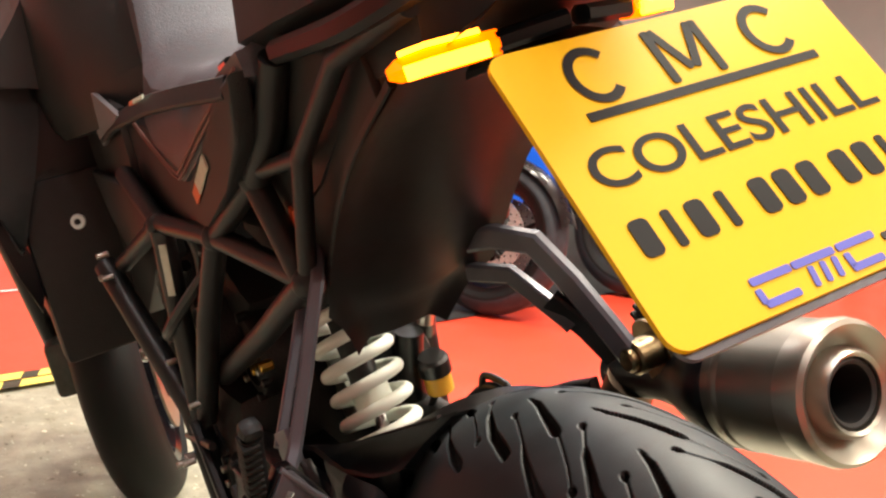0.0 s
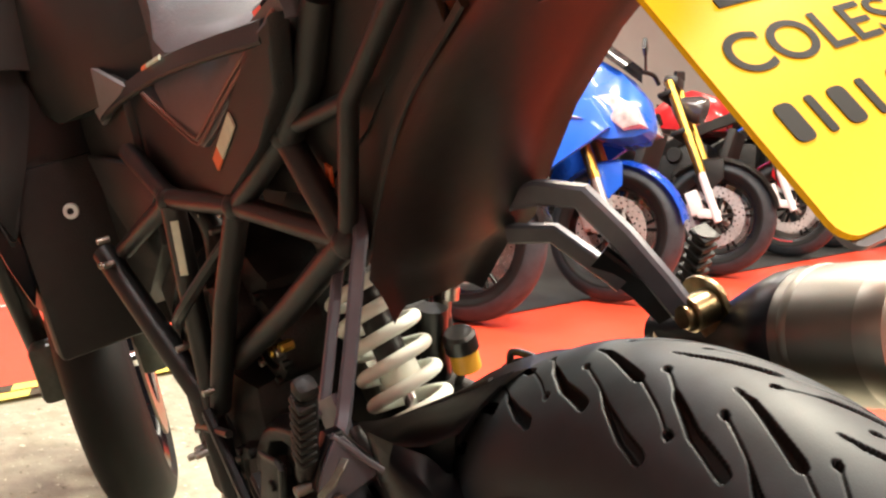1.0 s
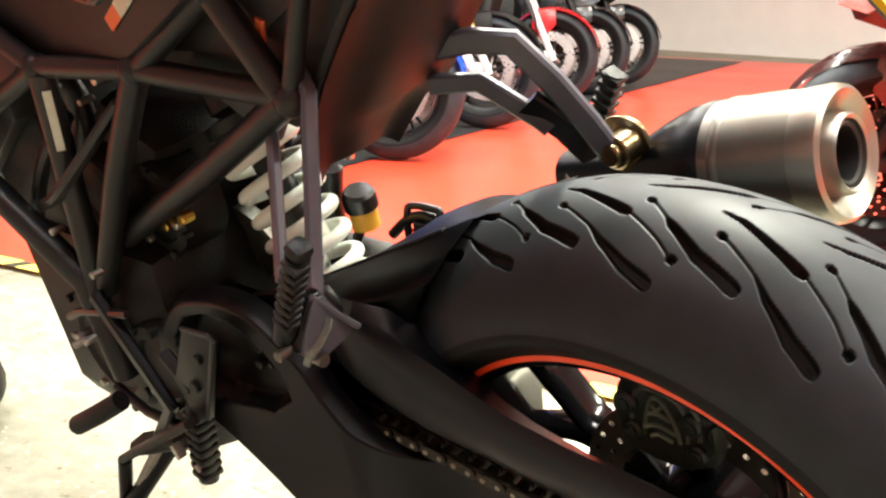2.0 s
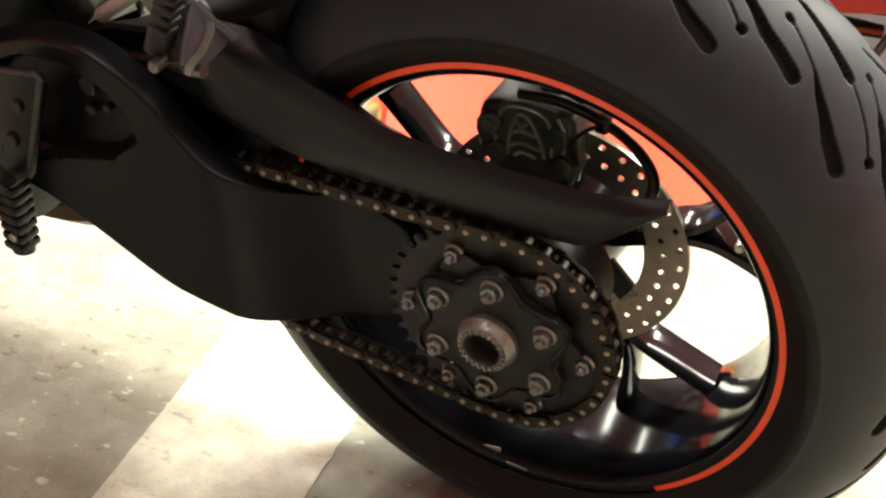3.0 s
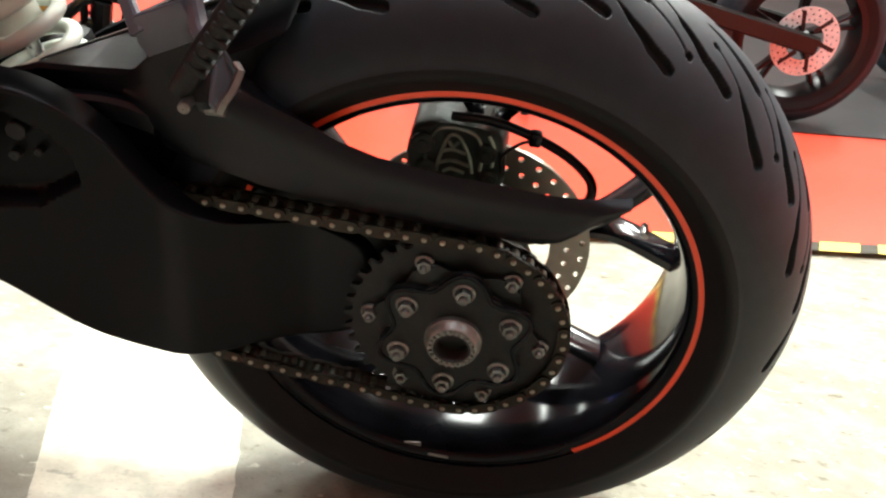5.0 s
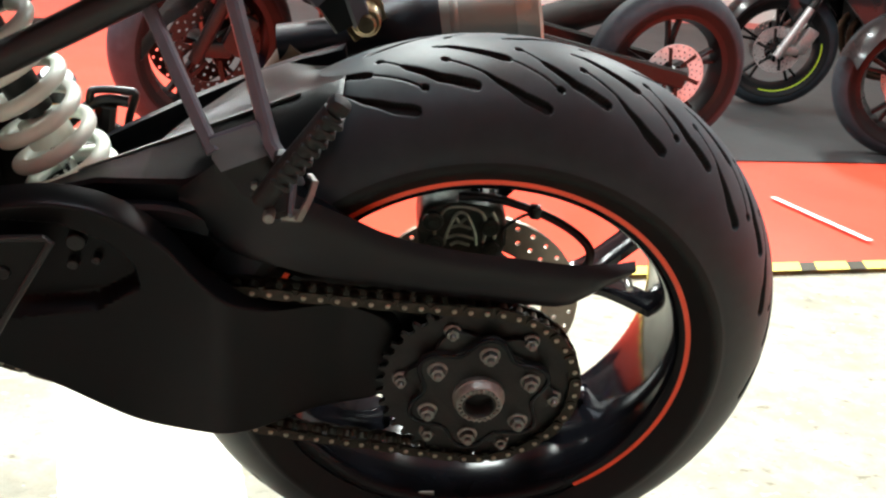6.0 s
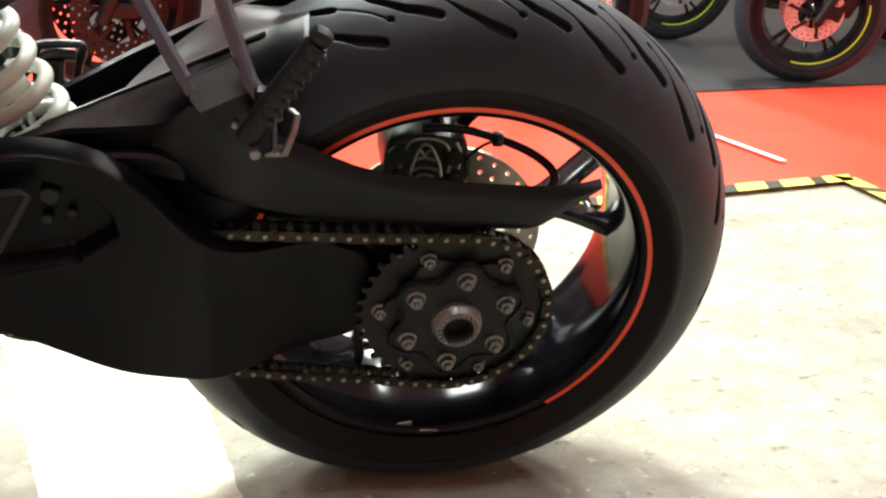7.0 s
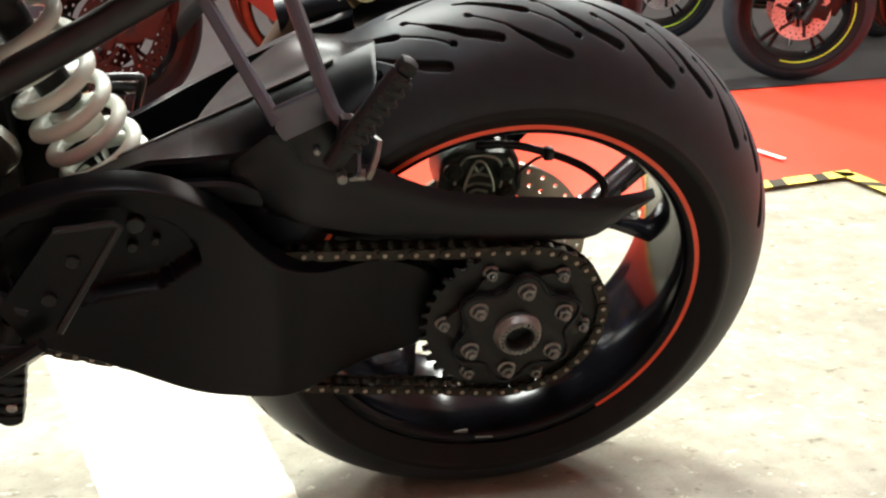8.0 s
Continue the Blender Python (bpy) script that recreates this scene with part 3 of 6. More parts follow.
for k in range(22):
    a = 2 * math.pi * k / 22
    bm = bmesh.new()
    box(bm, (SPX - 0.0315, 0.0192 * math.cos(a), 0.0192 * math.sin(a)), (0.004, 0.0032, 0.0024), 0.0004, Matrix.Rotation(a, 4, "X"))
    part("nut_tooth", bm, HUB_GREY, axle_nut)
bm = bmesh.new()
lathe(bm, [(SPX - 0.0315, 0.0168), (SPX - 0.032, 0.0155), (SPX - 0.03, 0.0142), (-0.06, 0.0138), (0.06, 0.0138)], 32)
part("hollow_axle", bm, SOOT, axle_nut)

# chain: plates and pins along its loop
FRONT_SP = (0.575, 0.075, 0.042)


def chain_loop():
    pts = []
    for k in range(0, 41):
        a = radians(88 + k * 185 / 40)
        pts.append((PITCH_R * math.cos(a), PITCH_R * math.sin(a)))
    low = smooth_path([(0.02, -0.097, 0), (0.1, -0.086, 0), (0.19, -0.0745, 0), (0.285, -0.055, 0), (0.4, -0.018, 0), (0.5, 0.016, 0), (0.575, 0.033, 0)], 8)
    pts += [(p[0], p[1]) for p in low]
    for k in range(1, 13):
        a = radians(-90 + k * 180 / 13)
        pts.append((FRONT_SP[0] + FRONT_SP[2] * math.cos(a), FRONT_SP[1] + FRONT_SP[2] * math.sin(a)))
    up_ = smooth_path([(0.575, 0.117, 0), (0.4, 0.113, 0), (0.19, 0.105, 0), (0.1, 0.101, 0), (0.03, 0.0993, 0)], 8)
    return pts + [(p[0], p[1]) for p in up_]


loop = chain_loop()
loop.append(loop[0])
seg = [math.dist(a, b) for a, b in zip(loop, loop[1:])]
total = sum(seg)
LINKS = int(round(total / 0.015875 / 2)) * 2


def along(s):
    s %= total
    for (a, b), d in zip(zip(loop, loop[1:]), seg):
        if s <= d:
            return (a[0] + (b[0] - a[0]) * s / d, a[1] + (b[1] - a[1]) * s / d)
        s -= d
    return loop[0]


link_bm = bmesh.new()
oval = []
for k in range(16):
    a = 2 * math.pi * k / 16
    oval.append((0.0079 * (1 if math.cos(a) > 0 else -1) * (1 if abs(math.cos(a)) > 0.05 else 0) + 0.0068 * math.cos(a), 0.0068 * math.sin(a) * (0.9 if abs(math.cos(a)) < 0.5 else 1)))
prism(link_bm, oval, -0.001, 0.001)
link_me = bpy.data.meshes.new("chain_plate")
link_bm.to_mesh(link_me)
link_bm.free()
link_me.materials.append(CHAIN_BROWN)
pin_bm = bmesh.new()
lathe(pin_bm, [(-0.0112, 0.0003), (-0.0115, 0.0018), (-0.0108, 0.0026), (0.0108, 0.0026), (0.0112, 0.0003)], 8)
lathe(pin_bm, [(-0.0045, 0.0026), (-0.0045, 0.005), (0.0045, 0.005), (0.0045, 0.0026)], 10)
pin_me = bpy.data.meshes.new("chain_pin")
pin_bm.to_mesh(pin_me)
pin_bm.free()
pin_me.materials.append(CHAIN_PIN)
for me in (link_me, pin_me):
    me.polygons.foreach_set("use_smooth", [True] * len(me.polygons))
    me.set_sharp_from_angle(angle=radians(35))
chain = new("drive_chain")
chain.parent = bike
tagged(chain, "oily brown drive chain with brass-coloured pins")
for k in range(LINKS):
    a, b = along(k * total / LINKS), along((k + 1) * total / LINKS)
    ang = math.atan2(b[1] - a[1], b[0] - a[0])
    pin = new("chain_pin", pin_me)
    pin.parent, pin.matrix_local = chain, Matrix.Translation((SPX, *a))
    for s in (-1, 1):
        plate = new("chain_plate", link_me)
        plate.parent = chain
        plate.matrix_local = Matrix.Translation((SPX + s * (0.0088 if k % 2 else 0.0064), (a[0] + b[0]) / 2, (a[1] + b[1]) / 2)) @ Matrix.Rotation(ang, 4, "X")

# swingarm: outer body with a recess, and the beam to the hub
bm = bmesh.new()
body = closed_spline(
    [(0.56, 0.12), (0.52, 0.165), (0.482, 0.19), (0.433, 0.206), (0.386, 0.212), (0.341, 0.203), (0.297, 0.174), (0.27, 0.14), (0.243, 0.113), (0.206, 0.092), (0.17, 0.082), (0.12, 0.074), (0.08, 0.052), (0.066, 0.0), (0.085, -0.042), (0.13, -0.06), (0.18, -0.064), (0.225, -0.063), (0.29, -0.054), (0.34, -0.04), (0.41, 0.0), (0.47, 0.029), (0.55, 0.06)],
    7,
)
hollow = [(0.47, 0.17), (0.43, 0.184), (0.384, 0.184), (0.345, 0.168), (0.326, 0.147), (0.322, 0.126), (0.36, 0.099), (0.44, 0.085), (0.49, 0.085), (0.5, 0.14)]


def inside(y, z, poly):
    """Distance in metres to the edge of a closed outline, positive inside it."""
    best, within = 9.0, False
    for (y0, z0), (y1, z1) in zip(poly, poly[1:] + poly[:1]):
        if (z0 > z) != (z1 > z) and y < (y1 - y0) * (z - z0) / (z1 - z0) + y0:
            within = not within
        k = max(0.0, min(1.0, ((y - y0) * (y1 - y0) + (z - z0) * (z1 - z0)) / ((y1 - y0) ** 2 + (z1 - z0) ** 2)))
        best = min(best, math.hypot(y - y0 - k * (y1 - y0), z - z0 - k * (z1 - z0)))
    return best if within else -best


CY, CZ = 0.31, 0.07
rings = []
for step in range(73):
    f = max(0.003, 1 - (step / 72) ** 1.5 if step < 72 else 0.003)
    edge = 1 - f
    x = -0.13 - 0.024 * (1 - (1 - min(1, edge / 0.065)) ** 2.6)
    ring = []
    for y, z in body:
        yy, zz = CY + (y - CY) * f, CZ + (z - CZ) * f
        roll = max(0.0, min(1.0, (0.26 - yy) / 0.125))
        dip = max(0.0, min(1.0, inside(yy, zz, hollow) / 0.008 + 0.5))
        xx = x + 0.054 * roll * roll * (3 - 2 * roll) + 0.02 * dip * dip * (3 - 2 * dip) * min(1, edge / 0.06)
        ring.append((xx, yy, zz))
    rings.append(ring)
ring_skin(bm, rings, True, True)
swingarm = part("swingarm", bm, ARM_BLACK, bike, "satin black single-sided swingarm with a moulded recess")
for y, z, r in ((0.374, 0.16, 0.0085), (0.379, 0.136, 0.005), (0.358, 0.142, 0.004)):
    bm = bmesh.new()
    rod_x(bm, -0.143, -0.128, y, z, r, 16, 0.001)
    part("recess_bolt", bm, FRAME_PAINT, swingarm)
bm = bmesh.new()
ring_skin(bm, [[(x, y + dy, z + dz) for x, dy, dz in ((-0.085, 0.0, h), (-0.04, 0.0, h), (-0.03, 0, h * 0.6), (-0.03, 0.0, -h * 0.6), (-0.04, 0, -h), (-0.085, 0.0, -h), (-0.09, 0, -h * 0.6), (-0.09, 0, h * 0.6))] for y, z, h in ((0.6, 0.09, 0.04), (0.44, 0.08, 0.05), (0.36, 0.08, 0.075), (0.28, 0.085, 0.095), (0.16, 0.03, 0.06), (0.06, 0.0, 0.055), (-0.03, -0.002, 0.05), (-0.055, -0.004, 0.02))])
part("swingarm_beam", bm, ARM_BLACK, swingarm)
bm = bmesh.new()
lathe(bm, [(-0.112, 0.03), (-0.112, 0.066), (-0.1, 0.07), (-0.03, 0.068), (-0.02, 0.05), (-0.02, 0.02)], 48)
part("hub_carrier", bm, ARM_BLACK, swingarm)

# chain guard with the inner mudguard
bm = bmesh.new()
guard_front = [
    (0.288, 0.207, 0.2, 0.19, -0.121, -0.118, 0.0),
    (0.271, 0.226, 0.2, 0.178, -0.128, -0.126, 0.0),
    (0.254, 0.245, 0.22, 0.155, -0.1355, -0.1345, 0.0),
    (0.225, 0.24, 0.22, 0.146, -0.139, -0.127, 0.0),
    (0.205, 0.228, 0.212, 0.14, -0.138, -0.11, 0.0),
]
guard = [
    (0.17, 0.207, 0.13, -0.136, -0.088),
    (0.145, 0.194, 0.123, -0.132, -0.09),
    (0.111, 0.177, 0.117, -0.129, -0.092),
    (0.08, 0.167, 0.1125, -0.128, -0.093),
    (0.03, 0.159, 0.107, -0.127, -0.095),
    (-0.03, 0.155, 0.104, -0.127, -0.097),
    (-0.064, 0.152, 0.103, -0.126, -0.098),
    (-0.078, 0.1515, 0.1065, -0.125, -0.099),
    (-0.092, 0.152, 0.116, -0.124, -0.1),
    (-0.115, 0.154, 0.134, -0.122, -0.104),
    (-0.131, 0.157, 0.148, -0.12, -0.11),
]
rings = []
for y, zt, zs, zb, xo, xi, dy in guard_front:
    h = zs - zb
    rings.append([(xi, y, zt), ((xi + xo) / 2, y + dy / 2, (zt + zs) / 2 + 0.001), (xo + 0.002, y + dy, zs), (xo, y + dy, zs - h * 0.12), (xo + 0.001, y + dy, zb + h * 0.25), (xo + 0.009, y + dy, zb), (xo + 0.014, y + dy, zb), (xo + 0.01, y + dy, zb + h * 0.3), (xo + 0.012, y + dy, zs - h * 0.25), (xi, y, zt - 0.004)])
for y, zt, zb, xo, xi in guard:
    h = zt - zb
    drop = 0.02 * min(1, max(0, (0.22 - y) / 0.08)) * min(1, (zt - zb) / 0.04)
    rings.append([(xi, y, zt - drop), (xo + 0.01, y, zt + 0.001), (xo + 0.004, y, zt - h * 0.12), (xo, y, zt - h * 0.35), (xo + 0.002, y, zb + h * 0.25), (xo + 0.009, y, zb), (xo + 0.014, y, zb), (xo + 0.01, y, zb + h * 0.3), (xo + 0.013, y, zt - h * 0.25), (xi, y, zt - drop - 0.004)])
ring_skin(bm, rings)
chain_guard = part("chain_guard", bm, GUARD_BLACK, bike, "long satin black chain guard with an upswept tip")

# added black plate that stands in for the shade between guard and chain
bm = bmesh.new()
prism(bm, [(0.215, 0.165), (0.14, 0.14), (0.05, 0.124), (-0.04, 0.118), (-0.05, 0.108), (0.02, 0.098), (0.1, 0.092), (0.16, 0.1), (0.215, 0.12)], -0.103, -0.099, 0.001)
part("gap_shade_plate", bm, ARM_BLACK, chain_guard)
part("guard_lip", bar([(-0.121, 0.4, 0.177), (-0.119, 0.35, 0.179), (-0.117, 0.3, 0.18), (-0.124, 0.26, 0.176)], 0.014, 0.022, True), GUARD_BLACK, chain_guard)

# hugger over the tyre: a crown behind, a ridge with a sloping flank, an open trough in front
bm = bmesh.new()
rings, flank = [], []
for y, crown, outer, xo, low, behind in (
    (0.151, 0.2945, 0.262, -0.1, 0.232, 0.03), (0.156, 0.294, 0.26, -0.102, 0.228, 0.026), (0.18, 0.288, 0.25, -0.107, 0.205, 0.012), (0.21, 0.279, 0.238, -0.11, 0.18, 0.0),
    (0.25, 0.259, 0.226, -0.112, 0.165, 0.0), (0.285, 0.238, 0.2125, -0.112, 0.155, 0.0), (0.32, 0.214, 0.21, -0.112, 0.15, 0.0), (0.324, None, 0.2098, -0.112, 0.15, 0.0),
    (0.36, None, 0.208, -0.112, 0.145, 0.0), (0.4, None, 0.195, -0.112, 0.14, 0.0), (0.44, None, 0.165, -0.112, 0.13, 0.0),
):
    ridge = 0.181 + (0.38 - y) * 0.48
    slant = 0.05 * min(1, max(0, (y - 0.21) / 0.1))
    far = 0.145 + (0.395 - y + slant * 0.5) * 0.53 - 0.035 * min(1, max(0, (0.23 - y) / 0.07))
    flank.append([(xo + 0.004, y + behind, low), (xo, y + behind * 0.3, outer - 0.004), (xo + 0.003, y + behind * 0.2, outer), (-0.08, y + behind * 0.08, (outer + ridge) / 2 - 0.001), (-0.045, y, ridge)])
    ring = [(-0.046, y, ridge - 0.001)]
    for k in range(1, 10):
        f = k / 10
        x = -0.043 + 0.138 * f
        rim = ridge + (far - ridge) * f
        z = rim - 0.07 if crown is None else rim + (crown - max(ridge, rim)) * 4 * f * (1 - f) * (1.0 if y > 0.2 else 0.8)
        ring.append((x, y - slant * f + behind * 0.4 * f * f, z))
    ring += [(0.093, y - slant + behind * 0.4, far), (0.098, y - slant + behind * 0.5, far - 0.001), (0.1, y - slant + behind, far - 0.045)]
    rings.append(ring)
ring_skin(bm, rings, False, False)
bmesh.ops.solidify(bm, geom=bm.faces[:], thickness=0.003)
hugger = part("rear_hugger", bm, HUGGER_BLACK, bike, "satin black hugger with a raised ridge over the tyre")
bm = bmesh.new()
ring_skin(bm, flank, False, False)
bmesh.ops.solidify(bm, geom=bm.faces[:], thickness=0.003)
part("hugger_flank", bm, GUARD_BLACK, hugger)
part("hugger_ridge", bar([(-0.0455, y, 0.1812 + (0.38 - y) * 0.48) for y in (0.44, 0.36, 0.28, 0.22, 0.19)], 0.005, 0.003, False, (0, 0, 1)), HUGGER_BLACK, hugger)
bm = bmesh.new()
prism(bm, [(0.46, 0.1), (0.395, 0.142), (0.33, 0.18), (0.262, 0.216), (0.2, 0.245), (0.155, 0.264), (0.15, 0.235), (0.2, 0.205), (0.28, 0.16), (0.38, 0.1)], 0.088, 0.1, 0.004)
part("hugger_side", bm, GUARD_BLACK, hugger)
bm = bmesh.new()
ring_skin(bm, [[(-0.09, y, z + h), (-0.06, y, z + h), (-0.05, y, z), (-0.06, y, z - h), (-0.1, y, z - h), (-0.108, y, z)] for y, z, h in ((0.5, 0.1, 0.02), (0.44, 0.125, 0.022), (0.38, 0.14, 0.024), (0.3, 0.16, 0.025), (0.24, 0.175, 0.025), (0.19, 0.185, 0.018))])
part("swingarm_brace", bm, ARM_BLACK, swingarm)
bm = bmesh.new()
lower = closed_spline([(0.55, 0.07), (0.47, 0.04), (0.41, 0.012), (0.34, -0.027), (0.3, -0.042), (0.26, -0.046), (0.24, -0.035), (0.245, 0.0), (0.27, 0.03), (0.33, 0.04), (0.45, 0.075)], 3)
prism(bm, lower, -0.134, -0.07, 0.006, 3)
part("swingarm_underside", bm, ARM_BLACK, swingarm)

# caliper with hose
bm = bmesh.new()
prism(bm, closed_spline([(0.068, 0.134), (0.06, 0.152), (0.03, 0.158), (-0.006, 0.155), (-0.02, 0.145), (-0.024, 0.12), (-0.022, 0.092), (0.01, 0.082), (0.045, 0.085), (0.066, 0.1)], 3), -0.028, 0.04, 0.008, 3)
caliper = part("brake_caliper", bm, CALIPER, bike, "dark anodised rear brake caliper")
for y, z, r in ((0.054, 0.135, 0.011), (0.05, 0.108, 0.01), (-0.006, 0.132, 0.01), (-0.01, 0.105, 0.009)):
    bm = bmesh.new()
    rod_x(bm, -0.034, -0.026, y, z, r, 18, 0.002)
    rod_x(bm, -0.0355, -0.033, y, z, r * 0.5, 12, 0.0005)
    part("caliper_bolt", bm, CALIPER, caliper)
for line in (
    [(0.051, 0.108), (0.05, 0.13), (0.043, 0.149), (0.03, 0.154), (0.012, 0.152), (0.002, 0.144), (-0.002, 0.128), (-0.001, 0.112)],
    [(0.04, 0.106), (0.0375, 0.122), (0.032, 0.142), (0.026, 0.147), (0.0185, 0.142), (0.0095, 0.124), (0.006, 0.108)],
    [(0.0355, 0.128), (0.026, 0.131), (0.0135, 0.128)],
    [(0.0395, 0.114), (0.026, 0.119), (0.0075, 0.115)],
    [(0.033, 0.106), (0.026, 0.11), (0.013, 0.107)],
    [(0.0305, 0.14), (0.0262, 0.1345), (0.0205, 0.14)],
    [(-0.006, 0.15), (-0.012, 0.138), (-0.012, 0.118)],
):
    bm = bmesh.new()
    sweep(bm, smooth_path([(-0.0285, *p) for p in line], 5), circle(0.0019, 8), (1, 0, 0))
    part("caliper_rib", bm, CALIPER_EDGE, caliper)
caliper.location = (0.02, 0, -0.013)
part("brake_hose", tube([(-0.022, 0.03, 0.163), (-0.028, -0.008, 0.166), (-0.035, -0.048, 0.159), (-0.052, -0.08, 0.153), (-0.07, -0.1, 0.144), (-0.08, -0.102, 0.132), (-0.08, -0.092, 0.12)], 0.0046, 12, True), HOSE, caliper, "black brake hose")
part("sensor_cable", tube([(-0.028, -0.022, 0.113), (-0.03, -0.02, 0.131), (-0.032, -0.034, 0.148), (-0.032, -0.049, 0.155)], 0.0018, 8, True), HOSE, caliper)
bm = bmesh.new()
box(bm, (-0.036, -0.048, 0.159), (0.013, 0.012, 0.014), 0.003)
part("hose_clip", bm, HOSE, caliper)

# passenger peg hangers
def hanger(s):
    """A two-legged hanger; s: -1 for the bike's left, 1 for its right."""
    up = (s, 0, 0)
    upper = [(0.052, 0.262, 0.39), (0.066, 0.232, 0.394), (0.084, 0.198, 0.388), (0.1, 0.174, 0.35), (0.116, 0.152, 0.306), (0.128, 0.142, 0.276)] if s > 0 else [(-0.085, 0.275, 0.425), (-0.102, 0.246, 0.407), (-0.117, 0.238, 0.38), (-0.14, 0.223, 0.34), (-0.163, 0.209, 0.302), (-0.172, 0.203, 0.288), (-0.183, 0.193, 0.279)]
    lower = [(0.06, 0.282, 0.352), (0.078, 0.238, 0.352), (0.098, 0.19, 0.312), (0.102, 0.184, 0.304)] if s > 0 else [(-0.075, 0.333, 0.406), (-0.094, 0.316, 0.38), (-0.123, 0.29, 0.34), (-0.153, 0.264, 0.3), (-0.171, 0.248, 0.277)]
    ob = part("peg_hanger", bar(upper, 0.022 if s > 0 else 0.0112, 0.016 if s > 0 else 0.012, False, up, b=0.2), HANGER_GREY, bike, "grey anodised two-legged footrest hanger")
    part("hanger_leg", bar(lower, 0.018 if s > 0 else 0.0112, 0.012 if s > 0 else 0.009, False, up, b=0.2), HANGER_GREY, ob)
    return ob


hang_l, hang_r = hanger(-1), hanger(1)
part("hanger_web", bar([(0.09, 0.196, 0.332), (0.108, 0.172, 0.302), (0.122, 0.155, 0.272)], 0.03, 0.01, False, (1, 0, 0)), GUARD_BLACK, hang_r)
bm = bmesh.new()
prism(bm, [(0.252, 0.289), (0.216, 0.306), (0.204, 0.286), (0.205, 0.278), (0.243, 0.259), (0.25, 0.27)], -0.172, -0.164, 0.002)
part("foot_plate", bm, HANGER_GREY, hang_l)
bm = bmesh.new()
prism(bm, [(0.243, 0.26), (0.205, 0.279), (0.196, 0.27), (0.193, 0.245), (0.205, 0.228), (0.226, 0.236)], -0.17, -0.158, 0.003)
part("hanger_foot", bm, GUARD_BLACK, hang_l)
mount = part("peg_mount", prism_y([(-0.193, 0.291), (-0.181, 0.29), (-0.157, 0.249), (-0.164, 0.24), (-0.2, 0.237), (-0.212, 0.252), (-0.204, 0.272)], 0.186, 0.2, 0.004), GUARD_BLACK, hang_l)
part("mount_face", prism_y([(-0.19, 0.287), (-0.182, 0.286), (-0.161, 0.25), (-0.167, 0.244), (-0.201, 0.238), (-0.212, 0.252), (-0.203, 0.27)], 0.183, 0.1865, 0.001), HANGER_GREY, mount)
part("mount_edge", bar([(-0.19, 0.187, 0.289), (-0.174, 0.184, 0.266), (-0.16, 0.181, 0.248)], 0.005, 0.008, False, (0, 1, 0), b=0.3), HANGER_GREY, mount)
for y, z, r, x0, x1 in ((0.2, 0.252, 0.0045, -0.224, -0.2), (0.216, 0.25, 0.0032, -0.176, -0.168)):
    bm = bmesh.new()
    rod_x(bm, x0, x1, y, z, r, 14, 0.001)
    part("hanger_bolt", bm, DULL_STEEL, hang_l)
bm = bmesh.new()
sweep(bm, [(-0.199, 0.178, 0.241), (-0.199, 0.192, 0.241)], circle(0.0052, 14))
part("hanger_bolt", bm, DULL_STEEL, hang_l)
peg = part("passenger_footpeg", tube([(-0.208, 0.207, 0.258), (-0.2095, 0.188, 0.29), (-0.212, 0.154, 0.342)], 0.0092, 16), PEG_RUBBER, bike, "folded ribbed black passenger footpeg")
for k in range(8):
    t = k / 7
    c = Vector((-0.209, 0.195, 0.279)).lerp(Vector((-0.212, 0.158, 0.336)), t)
    bm = bmesh.new()
    box(bm, c + Vector((-0.003, -0.003, 0)), (0.015, 0.0175, 0.0062), 0.0028, Matrix.Rotation(radians(32), 4, "X"))
    part("peg_rib", bm, PEG_RUBBER, peg)
bm = bmesh.new()
box(bm, (-0.212, 0.151, 0.347), (0.018, 0.018, 0.014), 0.0065, Matrix.Rotation(radians(32), 4, "X"))
part("peg_tip", bm, PEG_RUBBER, peg)
part("peg_clip", bar([(-0.2145, 0.178, 0.247), (-0.2135, 0.175, 0.254), (-0.204, 0.17, 0.262), (-0.196, 0.167, 0.272), (-0.19, 0.172, 0.274)], 0.003, 0.006), DULL_STEEL, peg, "bare steel peg clip")
peg_r = part("passenger_footpeg", tube([(0.178, 0.2, 0.27), (0.184, 0.192, 0.3), (0.187, 0.18, 0.325)], 0.01, 16), PEG_RUBBER, bike, "folded ribbed black passenger footpeg")
for k in range(6):
    c = Vector((0.18, 0.199, 0.28)).lerp(Vector((0.187, 0.181, 0.322)), k / 5)
    bm = bmesh.new()
    box(bm, c, (0.021, 0.021, 0.005), 0.0012, Matrix.Rotation(radians(32), 4, "X"))
    part("peg_rib", bm, PEG_RUBBER, peg_r)

peg_r.location = (0.012, -0.002, -0.004)

# muffler
MUF0, MUF1 = Vector((0.18, -0.045, 0.276)), Vector((0.176, 0.315, 0.199))
md = (MUF1 - MUF0).normalized()
MUF = Matrix.Translation(MUF0) @ md.to_track_quat("X", "Z").to_matrix().to_4x4()


def muffler_part(name, profile, material, parent, label="", segs=64, squash=1.0):
    bm = bmesh.new()
    lathe(bm, profile, segs)
    bmesh.ops.transform(bm, matrix=MUF @ Matrix.Diagonal((1, 1, squash, 1)), verts=bm.verts)
    return part(name, bm, material, parent, label)


